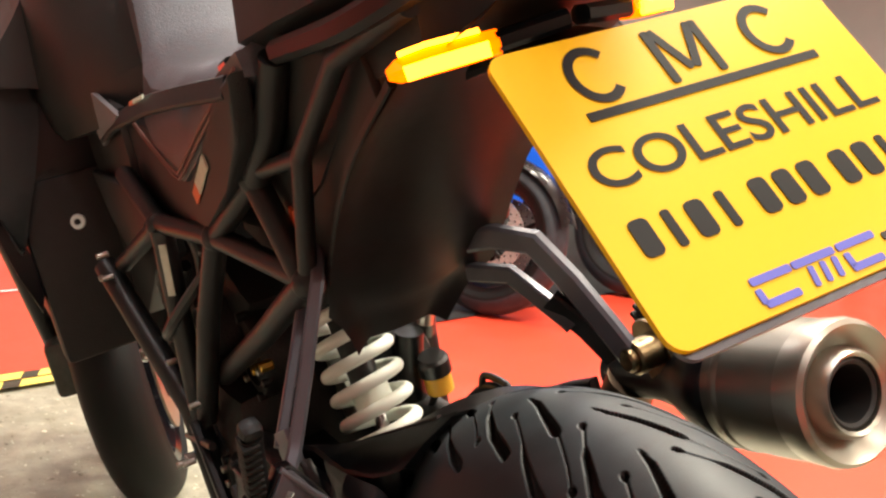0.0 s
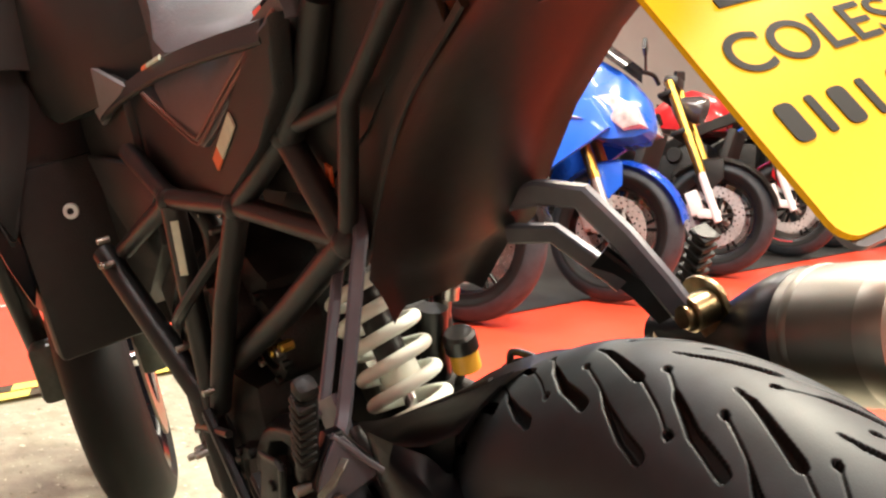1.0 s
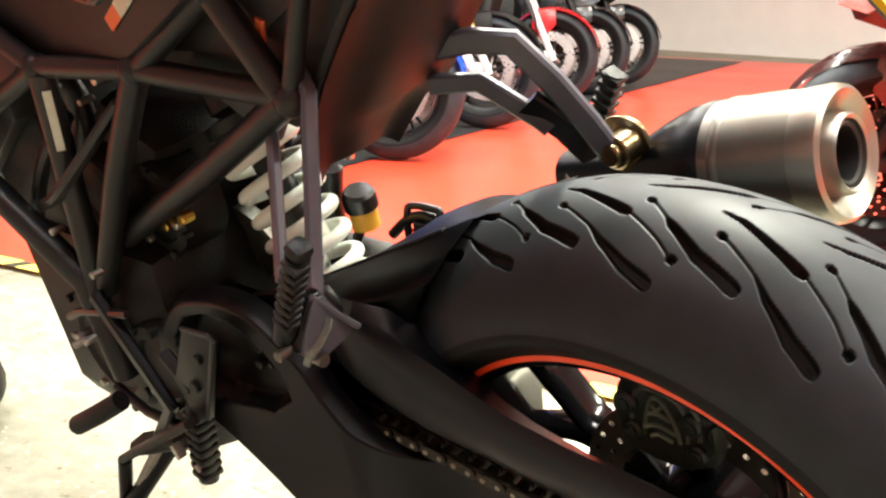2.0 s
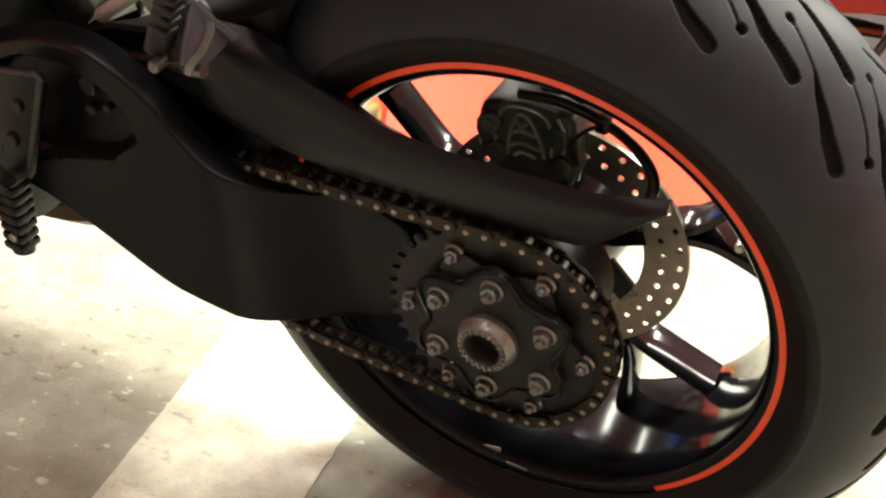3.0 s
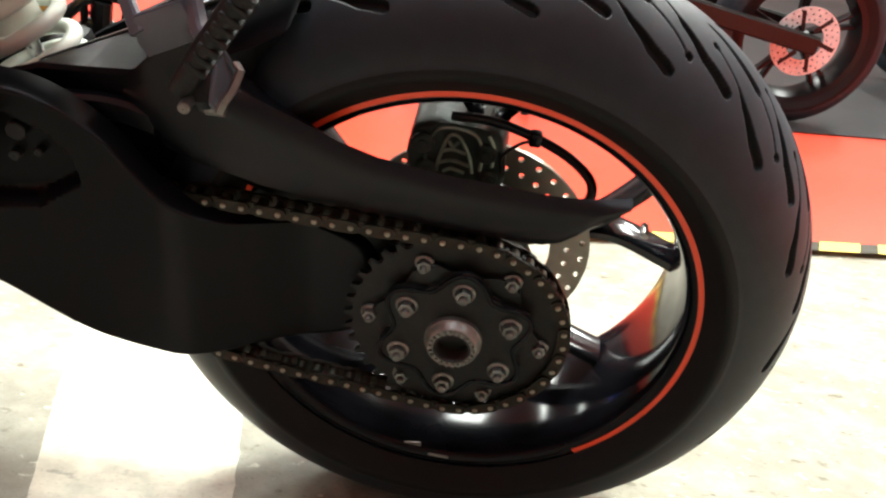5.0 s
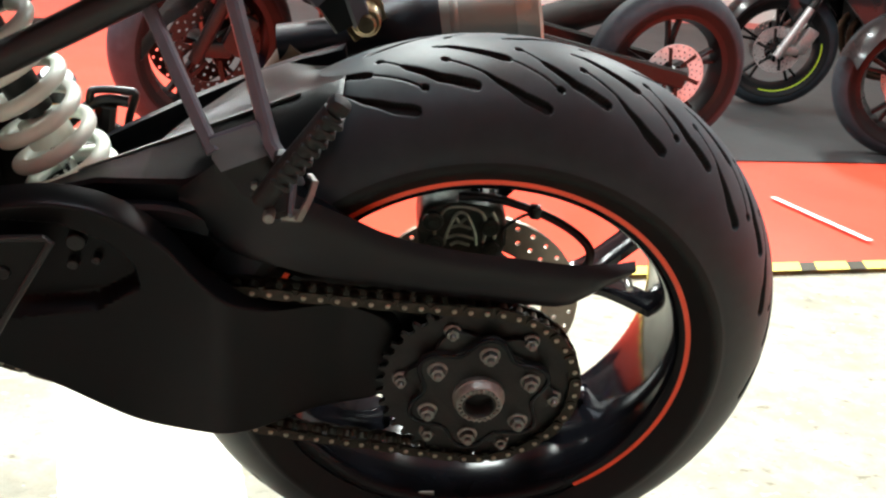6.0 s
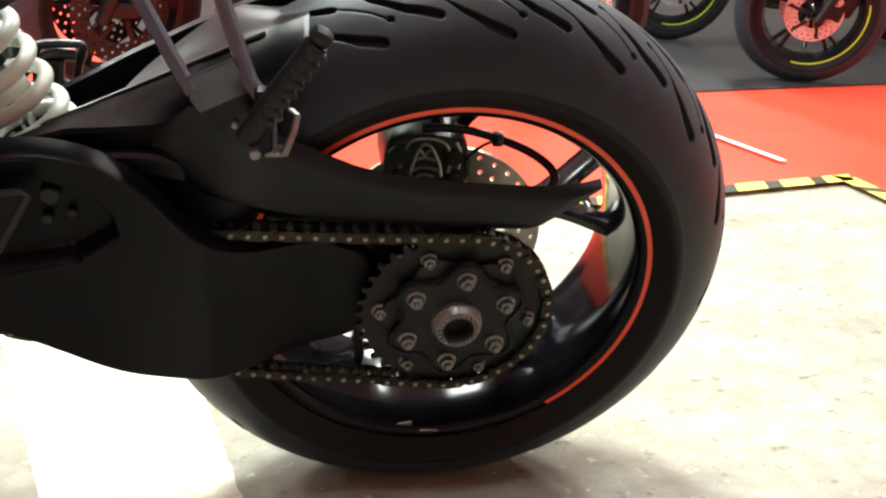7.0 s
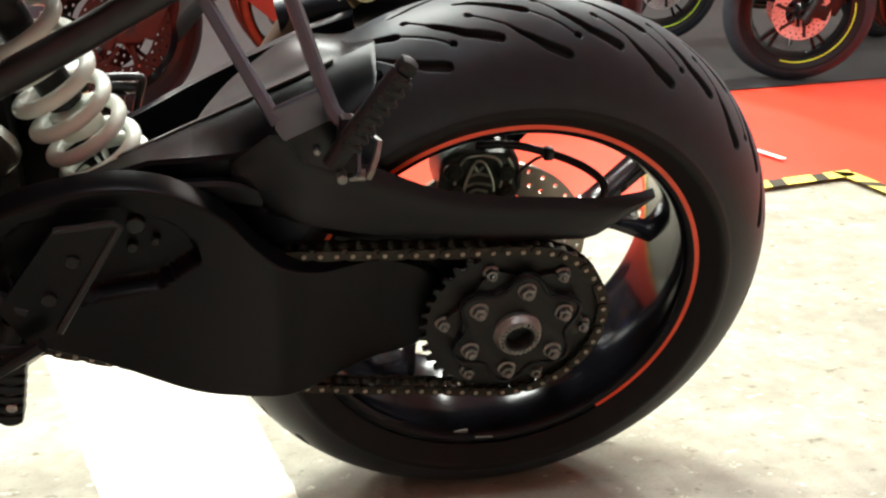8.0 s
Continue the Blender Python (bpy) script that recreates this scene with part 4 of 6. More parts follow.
muffler = muffler_part("muffler", [(0.012, 0.05), (0.012, 0.0552), (0.045, 0.0562), (0.08, 0.0555), (0.102, 0.0545)], MUFFLER, bike, "brushed titanium muffler can with bright end cap")
muffler_part("end_cap", [(0.02, 0.056), (0.004, 0.0572), (-0.004, 0.0558), (-0.007, 0.052), (-0.003, 0.046), (0.004, 0.039), (0.008, 0.034)], MUFFLER_END, muffler, "polished dished end cap")
muffler_part("outlet_ring", [(0.01, 0.036), (-0.006, 0.034), (-0.01, 0.031), (-0.008, 0.028), (0.02, 0.027)], MUFFLER_END, muffler)
muffler_part("outlet_tube", [(-0.004, 0.028), (-0.006, 0.025), (-0.004, 0.0222), (0.05, 0.0215), (0.1, 0.021), (0.1, 0.001)], SOOT, muffler)
muffler_part("muffler_collar", [(0.1, 0.0548), (0.104, 0.056), (0.125, 0.053), (0.15, 0.044), (0.18, 0.031), (0.21, 0.026), (0.28, 0.025)], GUARD_BLACK, muffler, "black muffler collar")
muffler_part("muffler_body_seam", [(0.08, 0.0552), (0.083, 0.0566), (0.087, 0.0566), (0.09, 0.0552)], MUFFLER, muffler)
bm = bmesh.new()
prism(bm, closed_spline([(0.165, 0.29), (0.145, 0.3), (0.122, 0.292), (0.115, 0.27), (0.1, 0.24), (0.11, 0.225), (0.14, 0.235), (0.16, 0.262)], 3), 0.15, 0.156, 0.0015)
mount = part("muffler_bracket", bm, BRONZE, muffler, "bronze-coloured muffler bracket")
bm = bmesh.new()
rod_x(bm, 0.124, 0.151, 0.136, 0.275, 0.016, 28, 0.002)
part("bracket_boss", bm, BRONZE, muffler)
bm = bmesh.new()
rod_x(bm, 0.117, 0.126, 0.136, 0.275, 0.011, 24, 0.002)
part("bracket_bolt", bm, BRONZE, muffler)
part("exhaust_link_pipe", tube([(0.17, 0.2, 0.22), (0.165, 0.26, 0.13), (0.14, 0.36, 0.03), (0.08, 0.48, -0.05), (0.0, 0.64, -0.1)], 0.026, 18, True), PIPE_STEEL, muffler, "heat-stained exhaust pipe")

# rear shock
S0, S1 = Vector((-0.012, 0.409, 0.1475)), Vector((-0.012, 0.499, 0.3595))
sd = (S1 - S0).normalized()
BACK = Vector((0, -sd.z, sd.y))
SHOCK = Matrix.Translation(S0) @ sd.to_track_quat("X", "Y").to_matrix().to_4x4()


def shock_part(name, prof, material, parent, label=""):
    bm = bmesh.new()
    lathe(bm, prof, 32)
    bmesh.ops.transform(bm, matrix=SHOCK, verts=bm.verts)
    return part(name, bm, material, parent, label)


shock = shock_part("rear_shock", [(-0.03, 0.01), (-0.03, 0.014), (0.0, 0.014), (0.0, 0.006), (0.075, 0.006), (0.075, 0.017), (0.2, 0.017), (0.21, 0.03), (0.25, 0.028), (0.25, 0.005)], SHOCK_DARK, bike, "black rear shock with a white coil spring")
coil = []
for k in range(-22, 36 * 6 + 8):
    a = 2 * math.pi * k / 36
    rise = -0.0005 + 0.018 * k / 36 if k < 36 else 0.0175 + 0.0285 * (k - 36) / 36
    coil.append(S0 + sd * rise + BACK * (0.0385 * math.cos(a)) + Vector((0.0385 * math.sin(a), 0, 0)))
part("coil_spring", tube(coil, 0.0073, 16), SPRING_WHITE, shock, "glossy white coil spring")
shock_part("spring_seat", [(-0.024, 0.016), (-0.024, 0.044), (-0.018, 0.046), (-0.014, 0.042), (-0.014, 0.008)], SHOCK_DARK, shock)
shock_part("damper_rod", [(0.0, 0.0075), (0.07, 0.0075), (0.07, 0.001)], CHROME, shock, "chrome damper rod")
shock_part("bump_stop", [(0.042, 0.008), (0.043, 0.022), (0.068, 0.022), (0.07, 0.008)], SPRING_WHITE, shock, "pale collar on the damper rod")
shock_part("preload_ring", [(0.188, 0.02), (0.188, 0.043), (0.2, 0.043), (0.203, 0.03)], SHOCK_DARK, shock)
part("shock_reservoir", tube([(0.06, 0.49, 0.15), (0.064, 0.486, 0.2), (0.068, 0.48, 0.23), (0.069, 0.479, 0.236)], 0.017, 18), HOSE, shock)
part("adjuster_knob", tube([(0.083, 0.461, 0.245), (0.087, 0.459, 0.26)], 0.0095, 14), STEEL, shock)
part("knob_cap", tube([(0.087, 0.459, 0.26), (0.0875, 0.459, 0.264)], 0.0085, 14), SHOCK_DARK, shock, "black adjuster cap")
bm = bmesh.new()
sweep(bm, smooth_path([(0.094, 0.468, 0.157), (0.093, 0.467, 0.172), (0.0915, 0.465, 0.184)], 3), circle(0.0165, 18))
cup = part("brake_fluid_cup", bm, AMBER_FLUID, bike, "amber brake fluid cup with a black cap")
bm = bmesh.new()
sweep(bm, [(0.0915, 0.465, 0.182), (0.09, 0.464, 0.199), (0.0895, 0.463, 0.204)], circle(0.0195, 18), scales=[1, 1, 0.8])
part("cap", bm, HOSE, cup)
cup.location = (-0.016, -0.02, 0.009)
part("cup_bracket", bar([(0.099, 0.47, 0.166), (0.085, 0.48, 0.14), (0.075, 0.49, 0.1)], 0.02, 0.008, True), HOSE, cup)
lever = part("brake_lever_guard", tube([(0.11, 0.43, 0.15), (0.115, 0.427, 0.19), (0.12, 0.42, 0.196), (0.122, 0.39, 0.196), (0.121, 0.38, 0.192), (0.12, 0.388, 0.165), (0.118, 0.392, 0.14)], 0.0045, 10, True), HOSE, bike, "black looped rear brake lever guard")
lever.location = (0.008, 0.0, -0.024)
part("lever_box", bar([(0.112, 0.418, 0.13), (0.115, 0.415, 0.15), (0.118, 0.411, 0.18)], 0.026, 0.018, b=0.3), HOSE, lever)
part("lever_rod", tube([(0.105, 0.45, 0.16), (0.114, 0.43, 0.178), (0.119, 0.41, 0.185), (0.121, 0.388, 0.183)], 0.0065, 10, True), HOSE, lever)
part("lever_boot", tube([(0.112, 0.44, 0.14), (0.114, 0.425, 0.152), (0.116, 0.405, 0.15), (0.117, 0.392, 0.135)], 0.009, 12, True), HOSE, lever)
part("lever_clip", bar([(0.116, 0.428, 0.166), (0.117, 0.42, 0.163)], 0.004, 0.004), RED_LENS, lever, "small red clip")

# trellis frame and subframe, both sides
frame_root = part("trellis_frame", tube([(-0.15, 0.72, 0.482), (-0.148, 0.605, 0.434), (-0.124, 0.457, 0.432), (-0.1, 0.27, 0.412)], 0.0115, 14), FRAME_PAINT, bike, "charcoal painted tubular trellis frame")
FRAME_LINES = [
    ([(-0.188, 0.85, 0.352), (-0.165, 0.65, 0.19), (-0.16, 0.655, 0.06)], 0.016),
    ([(-0.148, 0.6, 0.428), (-0.155, 0.622, 0.28), (-0.16, 0.64, 0.17)], 0.0135),
    ([(-0.148, 0.612, 0.43), (-0.17, 0.813, 0.355)], 0.0115),
    ([(-0.124, 0.457, 0.43), (-0.105, 0.333, 0.498)], 0.011),
    ([(-0.105, 0.333, 0.5), (-0.1, 0.275, 0.408)], 0.0125),
    ([(-0.105, 0.325, 0.5), (-0.1, 0.267, 0.547), (-0.095, 0.225, 0.605)], 0.013),
    ([(-0.105, 0.3, 0.51), (-0.1, 0.206, 0.528)], 0.0075),
    ([(-0.1, 0.27, 0.41), (-0.1, 0.206, 0.528), (-0.095, 0.1, 0.602), (-0.085, 0.0, 0.63)], 0.0085),
    ([(-0.125, 0.46, 0.425), (-0.14, 0.53, 0.329), (-0.155, 0.63, 0.18)], 0.013),
    ([(-0.1, 0.277, 0.408), (-0.11, 0.417, 0.33), (-0.125, 0.6, 0.236)], 0.0135),
]
for line, r in FRAME_LINES:
    part("frame_tube", tube(line, r, 14), FRAME_PAINT, frame_root)
    part("frame_tube", tube([(-x, y, z) for x, y, z in line], r, 10), FRAME_PAINT, frame_root)
part("frame_tube", tube([(0.15, 0.72, 0.482), (0.148, 0.605, 0.434), (0.124, 0.457, 0.432), (0.1, 0.27, 0.412)], 0.0115, 10), FRAME_PAINT, frame_root)
for y, z, x in ((0.268, 0.41, -0.1), (0.457, 0.431, -0.124), (0.33, 0.5, -0.105), (0.605, 0.432, -0.148)):
    bm = bmesh.new()
    bmesh.ops.create_icosphere(bm, subdivisions=2, radius=0.016, matrix=Matrix.Translation((x, y, z)))
    part("weld_node", bm, FRAME_PAINT, frame_root)
part("frame_label", bar([(-0.1545, 0.5885, 0.412), (-0.1585, 0.5975, 0.35)], 0.0085, 0.002, False, (-0.45, -1, 0)), LABEL_WHITE, frame_root, "pale printed strip label")

# gusset plates inside the trellis
for poly, x in (([(0.44, 0.42), (0.345, 0.485), (0.285, 0.41), (0.33, 0.36)], -0.085), ([(0.93, 0.47), (0.685, 0.47), (0.615, 0.437), (0.7, 0.4), (0.8, 0.364), (0.88, 0.406)], -0.155)):
    bm = bmesh.new()
    prism(bm, poly, x - 0.004, x + 0.01, 0.004)
    part("frame_cover", bm, COWL_GREY, frame_root, "dark grey plastic frame cover")

for sgn in (-1, 1):
    bm = bmesh.new()
    prism(bm, [(0.5, 0.42), (0.3, 0.375), (0.25, 0.42), (0.18, 0.5), (0.08, 0.57), (0.1, 0.62), (0.3, 0.6), (0.5, 0.5)], sgn * 0.078 - 0.004, sgn * 0.078 + 0.004, 0.002)
    part("inner_tail_panel", bm, PANEL_BLACK, frame_root)

# tail: undertray, side panels, seats
bm = bmesh.new()
rings = []
for y, z, w, sag in ((0.335, 0.318, 0.05, 0.004), (0.318, 0.342, 0.06, 0.006), (0.305, 0.362, 0.07, 0.01), (0.28, 0.385, 0.088, 0.018), (0.24, 0.435, 0.09, 0.02), (0.19, 0.49, 0.09, 0.02), (0.12, 0.548, 0.09, 0.016), (0.04, 0.596, 0.085, 0.01), (-0.05, 0.63, 0.07, 0.006)):
    ring = []
    for k in range(13):
        f = -1 + k / 6
        lip = 0.014 * max(0, abs(f) - 0.72) / 0.28
        ring.append((w * f, y - sag * (1 - f * f) - lip * 0.3, z - 0.6 * sag * (1 - f * f) - lip))
    rings.append(ring)
ring_skin(bm, rings, False, False)
bmesh.ops.solidify(bm, geom=bm.faces[:], thickness=0.006)
tail = part("tail_undertray", bm, PANEL_BLACK, bike, "textured black undertray of the tail")
part("undertray_ridge", bar([(-0.082, 0.268, 0.4), (-0.083, 0.215, 0.46), (-0.082, 0.15, 0.522), (-0.078, 0.06, 0.582)], 0.006, 0.008, True), PANEL_BLACK, tail)
part("undertray_reflector", bar([(-0.088, 0.306, 0.452), (-0.088, 0.3, 0.47)], 0.01, 0.004, False, (-1, 0, 0)), LABEL_ORANGE, tail, "small orange label")
bm = bmesh.new()
ring_skin(bm, [[(-w, y, zb), (-w, y, zt), (w, y, zt), (w, y, zb)] for y, zb, zt, w in ((0.02, 0.6, 0.655, 0.07), (0.12, 0.575, 0.645, 0.08), (0.22, 0.5, 0.635, 0.085), (0.34, 0.44, 0.6, 0.088), (0.5, 0.44, 0.56, 0.1), (0.66, 0.46, 0.57, 0.11), (0.86, 0.44, 0.6, 0.12))])
part("inner_tail_box", bm, PANEL_BLACK, tail)
bm = bmesh.new()
ring_skin(bm, [[(x * w, y, z + h * s) for x, s in ((-1, 0), (-0.96, 0.6), (-0.7, 1), (0.7, 1), (0.96, 0.6), (1, 0), (0.8, -0.25), (-0.8, -0.25))] for y, z, w, h in ((0.285, 0.618, 0.098, 0.035), (0.265, 0.62, 0.108, 0.06), (0.18, 0.632, 0.105, 0.068), (0.08, 0.645, 0.095, 0.065), (-0.02, 0.658, 0.08, 0.055), (-0.1, 0.668, 0.06, 0.03))])
pillion = part("pillion_seat", bm, SEAT_SIDE, bike, "black grained pillion seat pad")
bm = bmesh.new()
ring_skin(bm, [[(-w, y, zb), (-w * 1.03, y, zb + 0.02), (-w * 0.93, y, zt - 0.018), (-w * 0.75, y, zt), (0, y, zt + 0.004), (w * 0.75, y, zt), (w * 0.93, y, zt - 0.018), (w * 1.03, y, zb + 0.02), (w, y, zb), (0, y, zb - 0.02)] for y, zb, zt, w in ((0.245, 0.595, 0.635, 0.115), (0.3, 0.575, 0.618, 0.122), (0.36, 0.545, 0.605, 0.128), (0.42, 0.512, 0.6, 0.133), (0.47, 0.492, 0.6, 0.136), (0.54, 0.51, 0.603, 0.137), (0.59, 0.53, 0.617, 0.13), (0.62, 0.54, 0.645, 0.116), (0.645, 0.548, 0.69, 0.106), (0.68, 0.555, 0.735, 0.1), (0.74, 0.56, 0.75, 0.09))])
seat = part("rider_seat", bm, SEAT_BLACK, bike, "black grained rider seat with dull red stitching")
for off in (0.0, 0.006):
    part("seat_stitching", tube([(-0.12, 0.255, 0.602 - off), (-0.131, 0.354, 0.557 - off), (-0.1395, 0.455, 0.508 - off), (-0.1415, 0.474, 0.504 - off), (-0.1425, 0.5, 0.512 - off), (-0.141, 0.61, 0.547 - off), (-0.134, 0.67, 0.562 - off)], 0.0016, 6, True), STITCH, seat, "dull red stitching")
bm = bmesh.new()
prism(bm, [(0.68, 0.428), (0.57, 0.437), (0.46, 0.437), (0.34, 0.495), (0.27, 0.54), (0.245, 0.6), (0.3, 0.58), (0.36, 0.55), (0.42, 0.518), (0.47, 0.498), (0.54, 0.515), (0.62, 0.54), (0.7, 0.553), (0.8, 0.52), (0.83, 0.47)], -0.13, -0.11, 0.004)
side_l = part("side_panel", bm, SEAT_SIDE, bike, "black side panel under the seat")
bm = bmesh.new()
prism(bm, [(0.6, 0.44), (0.46, 0.44), (0.34, 0.505), (0.25, 0.6), (0.38, 0.552), (0.54, 0.5), (0.72, 0.49)], 0.11, 0.128, 0.004)
side_r = part("side_panel", bm, SEAT_SIDE, bike, "black side panel under the seat")
part("warning_label", bar([(-0.132, 0.38, 0.52), (-0.132, 0.437, 0.488)], 0.015, 0.002, False, (-1, 0, 0)), LABEL_WHITE, side_l, "pale warning label")
part("warning_label", bar([(-0.132, 0.437, 0.488), (-0.132, 0.46, 0.475)], 0.014, 0.002, False, (-1, 0, 0)), LABEL_ORANGE, side_l, "orange warning label")

# tank and front cowls
bm = bmesh.new()
ring_skin(bm, [[(-w, y, zb), (-w * 1.05, y, zb + 0.05), (-w * 0.95, y, zt - 0.06), (-w * 0.55, y, zt), (w * 0.55, y, zt), (w * 0.95, y, zt - 0.06), (w * 1.05, y, zb + 0.05), (w, y, zb)] for y, zb, zt, w in ((0.66, 0.56, 0.66, 0.09), (0.72, 0.545, 0.72, 0.125), (0.8, 0.535, 0.78, 0.155), (0.92, 0.52, 0.82, 0.18), (1.05, 0.54, 0.83, 0.185), (1.15, 0.6, 0.8, 0.15))])
tank = part("fuel_tank", bm, COWL_GREY, bike, "dark satin grey fuel tank")
part("tank_strap", bar([(-0.125, 0.27, 0.588), (-0.136, 0.36, 0.583), (-0.143, 0.43, 0.578), (-0.146, 0.5, 0.572), (-0.147, 0.564, 0.564), (-0.147, 0.7, 0.545), (-0.147, 0.8, 0.525)], 0.02, 0.008, True, (-1, 0, 0.4)), SEAT_SIDE, seat, "black strap across the seat")
part("strap_buckle", bar([(-0.114, 0.295, 0.601), (-0.112, 0.28, 0.605)], 0.014, 0.012), CHROME, seat, "bright strap buckle")
part("strap_label", bar([(-0.15, 0.48, 0.583), (-0.152, 0.525, 0.577)], 0.0045, 0.002, False, (-1, 0, 0.4)), LABEL_WHITE, seat)
part("strap_label", bar([(-0.152, 0.525, 0.577), (-0.152, 0.545, 0.5745)], 0.005, 0.002, False, (-1, 0, 0.4)), LABEL_ORANGE, seat)
part("tank_inner", prism(bmesh.new(), [(0.74, 0.36), (0.72, 0.56), (0.86, 0.64), (1.3, 0.76), (1.62, 0.74), (1.6, 0.44), (1.42, 0.36), (1.2, 0.2), (0.95, 0.24)], -0.14, -0.1, 0.004), PANEL_BLACK, tank)
part("tank_trim", prism(bmesh.new(), [(0.82, 0.592), (0.64, 0.558), (0.805, 0.512), (0.85, 0.55)], -0.152, -0.145, 0.002), SEAT_GREY, tank, "grey vinyl tank trim")
cowl = part("radiator_cowl", prism_y([(-0.2, 0.487), (-0.231, 0.478), (-0.252, 0.42), (-0.268, 0.36), (-0.264, 0.258), (-0.196, 0.24), (-0.172, 0.329), (-0.168, 0.45)], 1.0, 1.14, 0.006), PANEL_BLACK, bike, "black radiator side cowl with a white bolt cap")
part("tank_shroud", prism_y(closed_spline([(-0.03, 0.8), (-0.12, 0.81), (-0.15, 0.766), (-0.18, 0.71), (-0.223, 0.661), (-0.262, 0.616), (-0.206, 0.6), (-0.163, 0.588), (-0.12, 0.605), (-0.073, 0.708)], 3), 0.96, 1.35, 0.008), COWL_GREY, tank, "smooth dark tank shroud")
part("cowl_inner", prism_y([(-0.204, 0.61), (-0.068, 0.6), (-0.1, 0.44), (-0.256, 0.48), (-0.24, 0.54)], 1.0, 1.02, 0.003), GUARD_BLACK, tank)
part("tank_wing", prism_y(closed_spline([(-0.229, 0.622), (-0.287, 0.622), (-0.325, 0.575), (-0.323, 0.505), (-0.298, 0.465), (-0.284, 0.4), (-0.275, 0.372), (-0.25, 0.43), (-0.228, 0.476), (-0.2, 0.551), (-0.196, 0.602)], 3), 0.98, 1.1, 0.008), SEAT_SIDE, tank, "dark grey flared tank wing")
bm = bmesh.new()
lathe(bm, [(0.004, 0.0004), (0.004, 0.0118), (-0.003, 0.0115), (-0.005, 0.0095), (-0.0045, 0.005), (-0.001, 0.0045), (-0.001, 0.0004)], 24)
bmesh.ops.transform(bm, matrix=Matrix.Translation((-0.19, 0.997, 0.396)) @ Matrix.Rotation(radians(75), 4, "Z"), verts=bm.verts)
part("cowl_bolt", bm, WHITE_METAL, cowl, "white bolt cap")
bm = bmesh.new()
box(bm, (-0.12, 1.02, 0.33), (0.29, 0.05, 0.28), 0.01)
radiator = part("radiator", bm, ENGINE_DARK, bike, "black radiator")
part("cowl_fin", prism_y([(-0.312, 0.45), (-0.3, 0.4), (-0.29, 0.34), (-0.275, 0.28), (-0.264, 0.31), (-0.266, 0.37), (-0.28, 0.44)], 0.995, 1.01, 0.002), GUARD_BLACK, cowl)

# engine, lower covers and stand
bm = bmesh.new()
box(bm, (0, 0.72, 0.07), (0.28, 0.34, 0.28), 0.04)
engine = part("engine", bm, ENGINE_DARK, bike, "dark cast engine block with round covers")
bm = bmesh.new()
box(bm, (0, 0.83, 0.28), (0.24, 0.2, 0.26), 0.03, Matrix.Rotation(radians(-15), 4, "X"))
part("cylinder_head", bm, ENGINE_DARK, engine)
bm = bmesh.new()
box(bm, (0, 0.63, 0.26), (0.2, 0.12, 0.2), 0.03, Matrix.Rotation(radians(30), 4, "X"))
part("rear_cylinder", bm, ENGINE_DARK, engine)
bm = bmesh.new()
box(bm, (0.055, 0.545, 0.13), (0.06, 0.09, 0.2), 0.012)
part("shock_mount", bm, ENGINE_DARK, engine)
bm = bmesh.new()
box(bm, (0.065, 0.465, 0.095), (0.05, 0.13, 0.11), 0.015)
part("linkage_casting", bm, ENGINE_DARK, engine)
for x, y, z, r in ((-0.1, 0.56, 0.25, 0.055), (-0.15, 0.7, 0.06, 0.085), (-0.15, 0.575, 0.075, 0.055), (-0.13, 0.62, 0.27, 0.05)):
    bm = bmesh.new()
    lathe(bm, [(x + 0.05, r), (x + 0.008, r), (x, r * 0.92), (x - 0.002, r * 0.7), (x + 0.003, r * 0.64), (x + 0.003, 0.001)], 40, (y, z))
    cover = part("engine_cover", bm, ENGINE_DARK, engine, "dark round engine cover")
    for k in range(7):
        a = 2 * math.pi * k / 7
        bm = bmesh.new()
        rod_x(bm, x - 0.006, x + 0.006, y + r * 0.93 * math.cos(a), z + r * 0.93 * math.sin(a), 0.0055, 8, 0.001)
        part("cover_bolt", bm, NUT_STEEL if k % 3 == 0 else ENGINE_DARK, cover)
bm = bmesh.new()
prism(bm, closed_spline([(0.565, 0.21), (0.54, 0.205), (0.517, 0.195), (0.498, 0.176), (0.489, 0.155), (0.505, 0.138), (0.535, 0.129), (0.548, 0.16), (0.55, 0.19)], 3), -0.012, 0.006, 0.003)
part("shock_linkage", bm, NUT_STEEL, shock, "bare alloy shock linkage plate")
for y, z in ((0.545, 0.235), (0.525, 0.243), (0.507, 0.25)):
    bm = bmesh.new()
    rod_x(bm, -0.106, -0.09, y, z, 0.0065, 8, 0.0015)
    part("brass_fitting", bm, GOLD, engine, "small brass pipe fitting")
for pts, r in (([(-0.15, 0.72, 0.25), (-0.17, 0.6, 0.3), (-0.12, 0.52, 0.38)], 0.007), ([(-0.16, 0.75, 0.1), (-0.175, 0.66, 0.14), (-0.17, 0.56, 0.16)], 0.005), ([(-0.13, 0.62, 0.36), (-0.14, 0.7, 0.3), (-0.15, 0.78, 0.2)], 0.008)):
    part("hose", tube(pts, r, 8, True), HOSE, engine)
for y, z, x in ((0.639, 0.116, -0.19), (0.825, 0.327, -0.196), (0.6, 0.2, -0.17), (0.66, 0.24, -0.17), (0.789, 0.364, -0.195), (0.804, 0.33, -0.195), (0.657, 0.11, -0.195)):
    bm = bmesh.new()
    rod_x(bm, x - 0.006, x + 0.01, y, z, 0.0042, 10, 0.001)
    part("bright_fastener", bm, NUT_STEEL, engine)
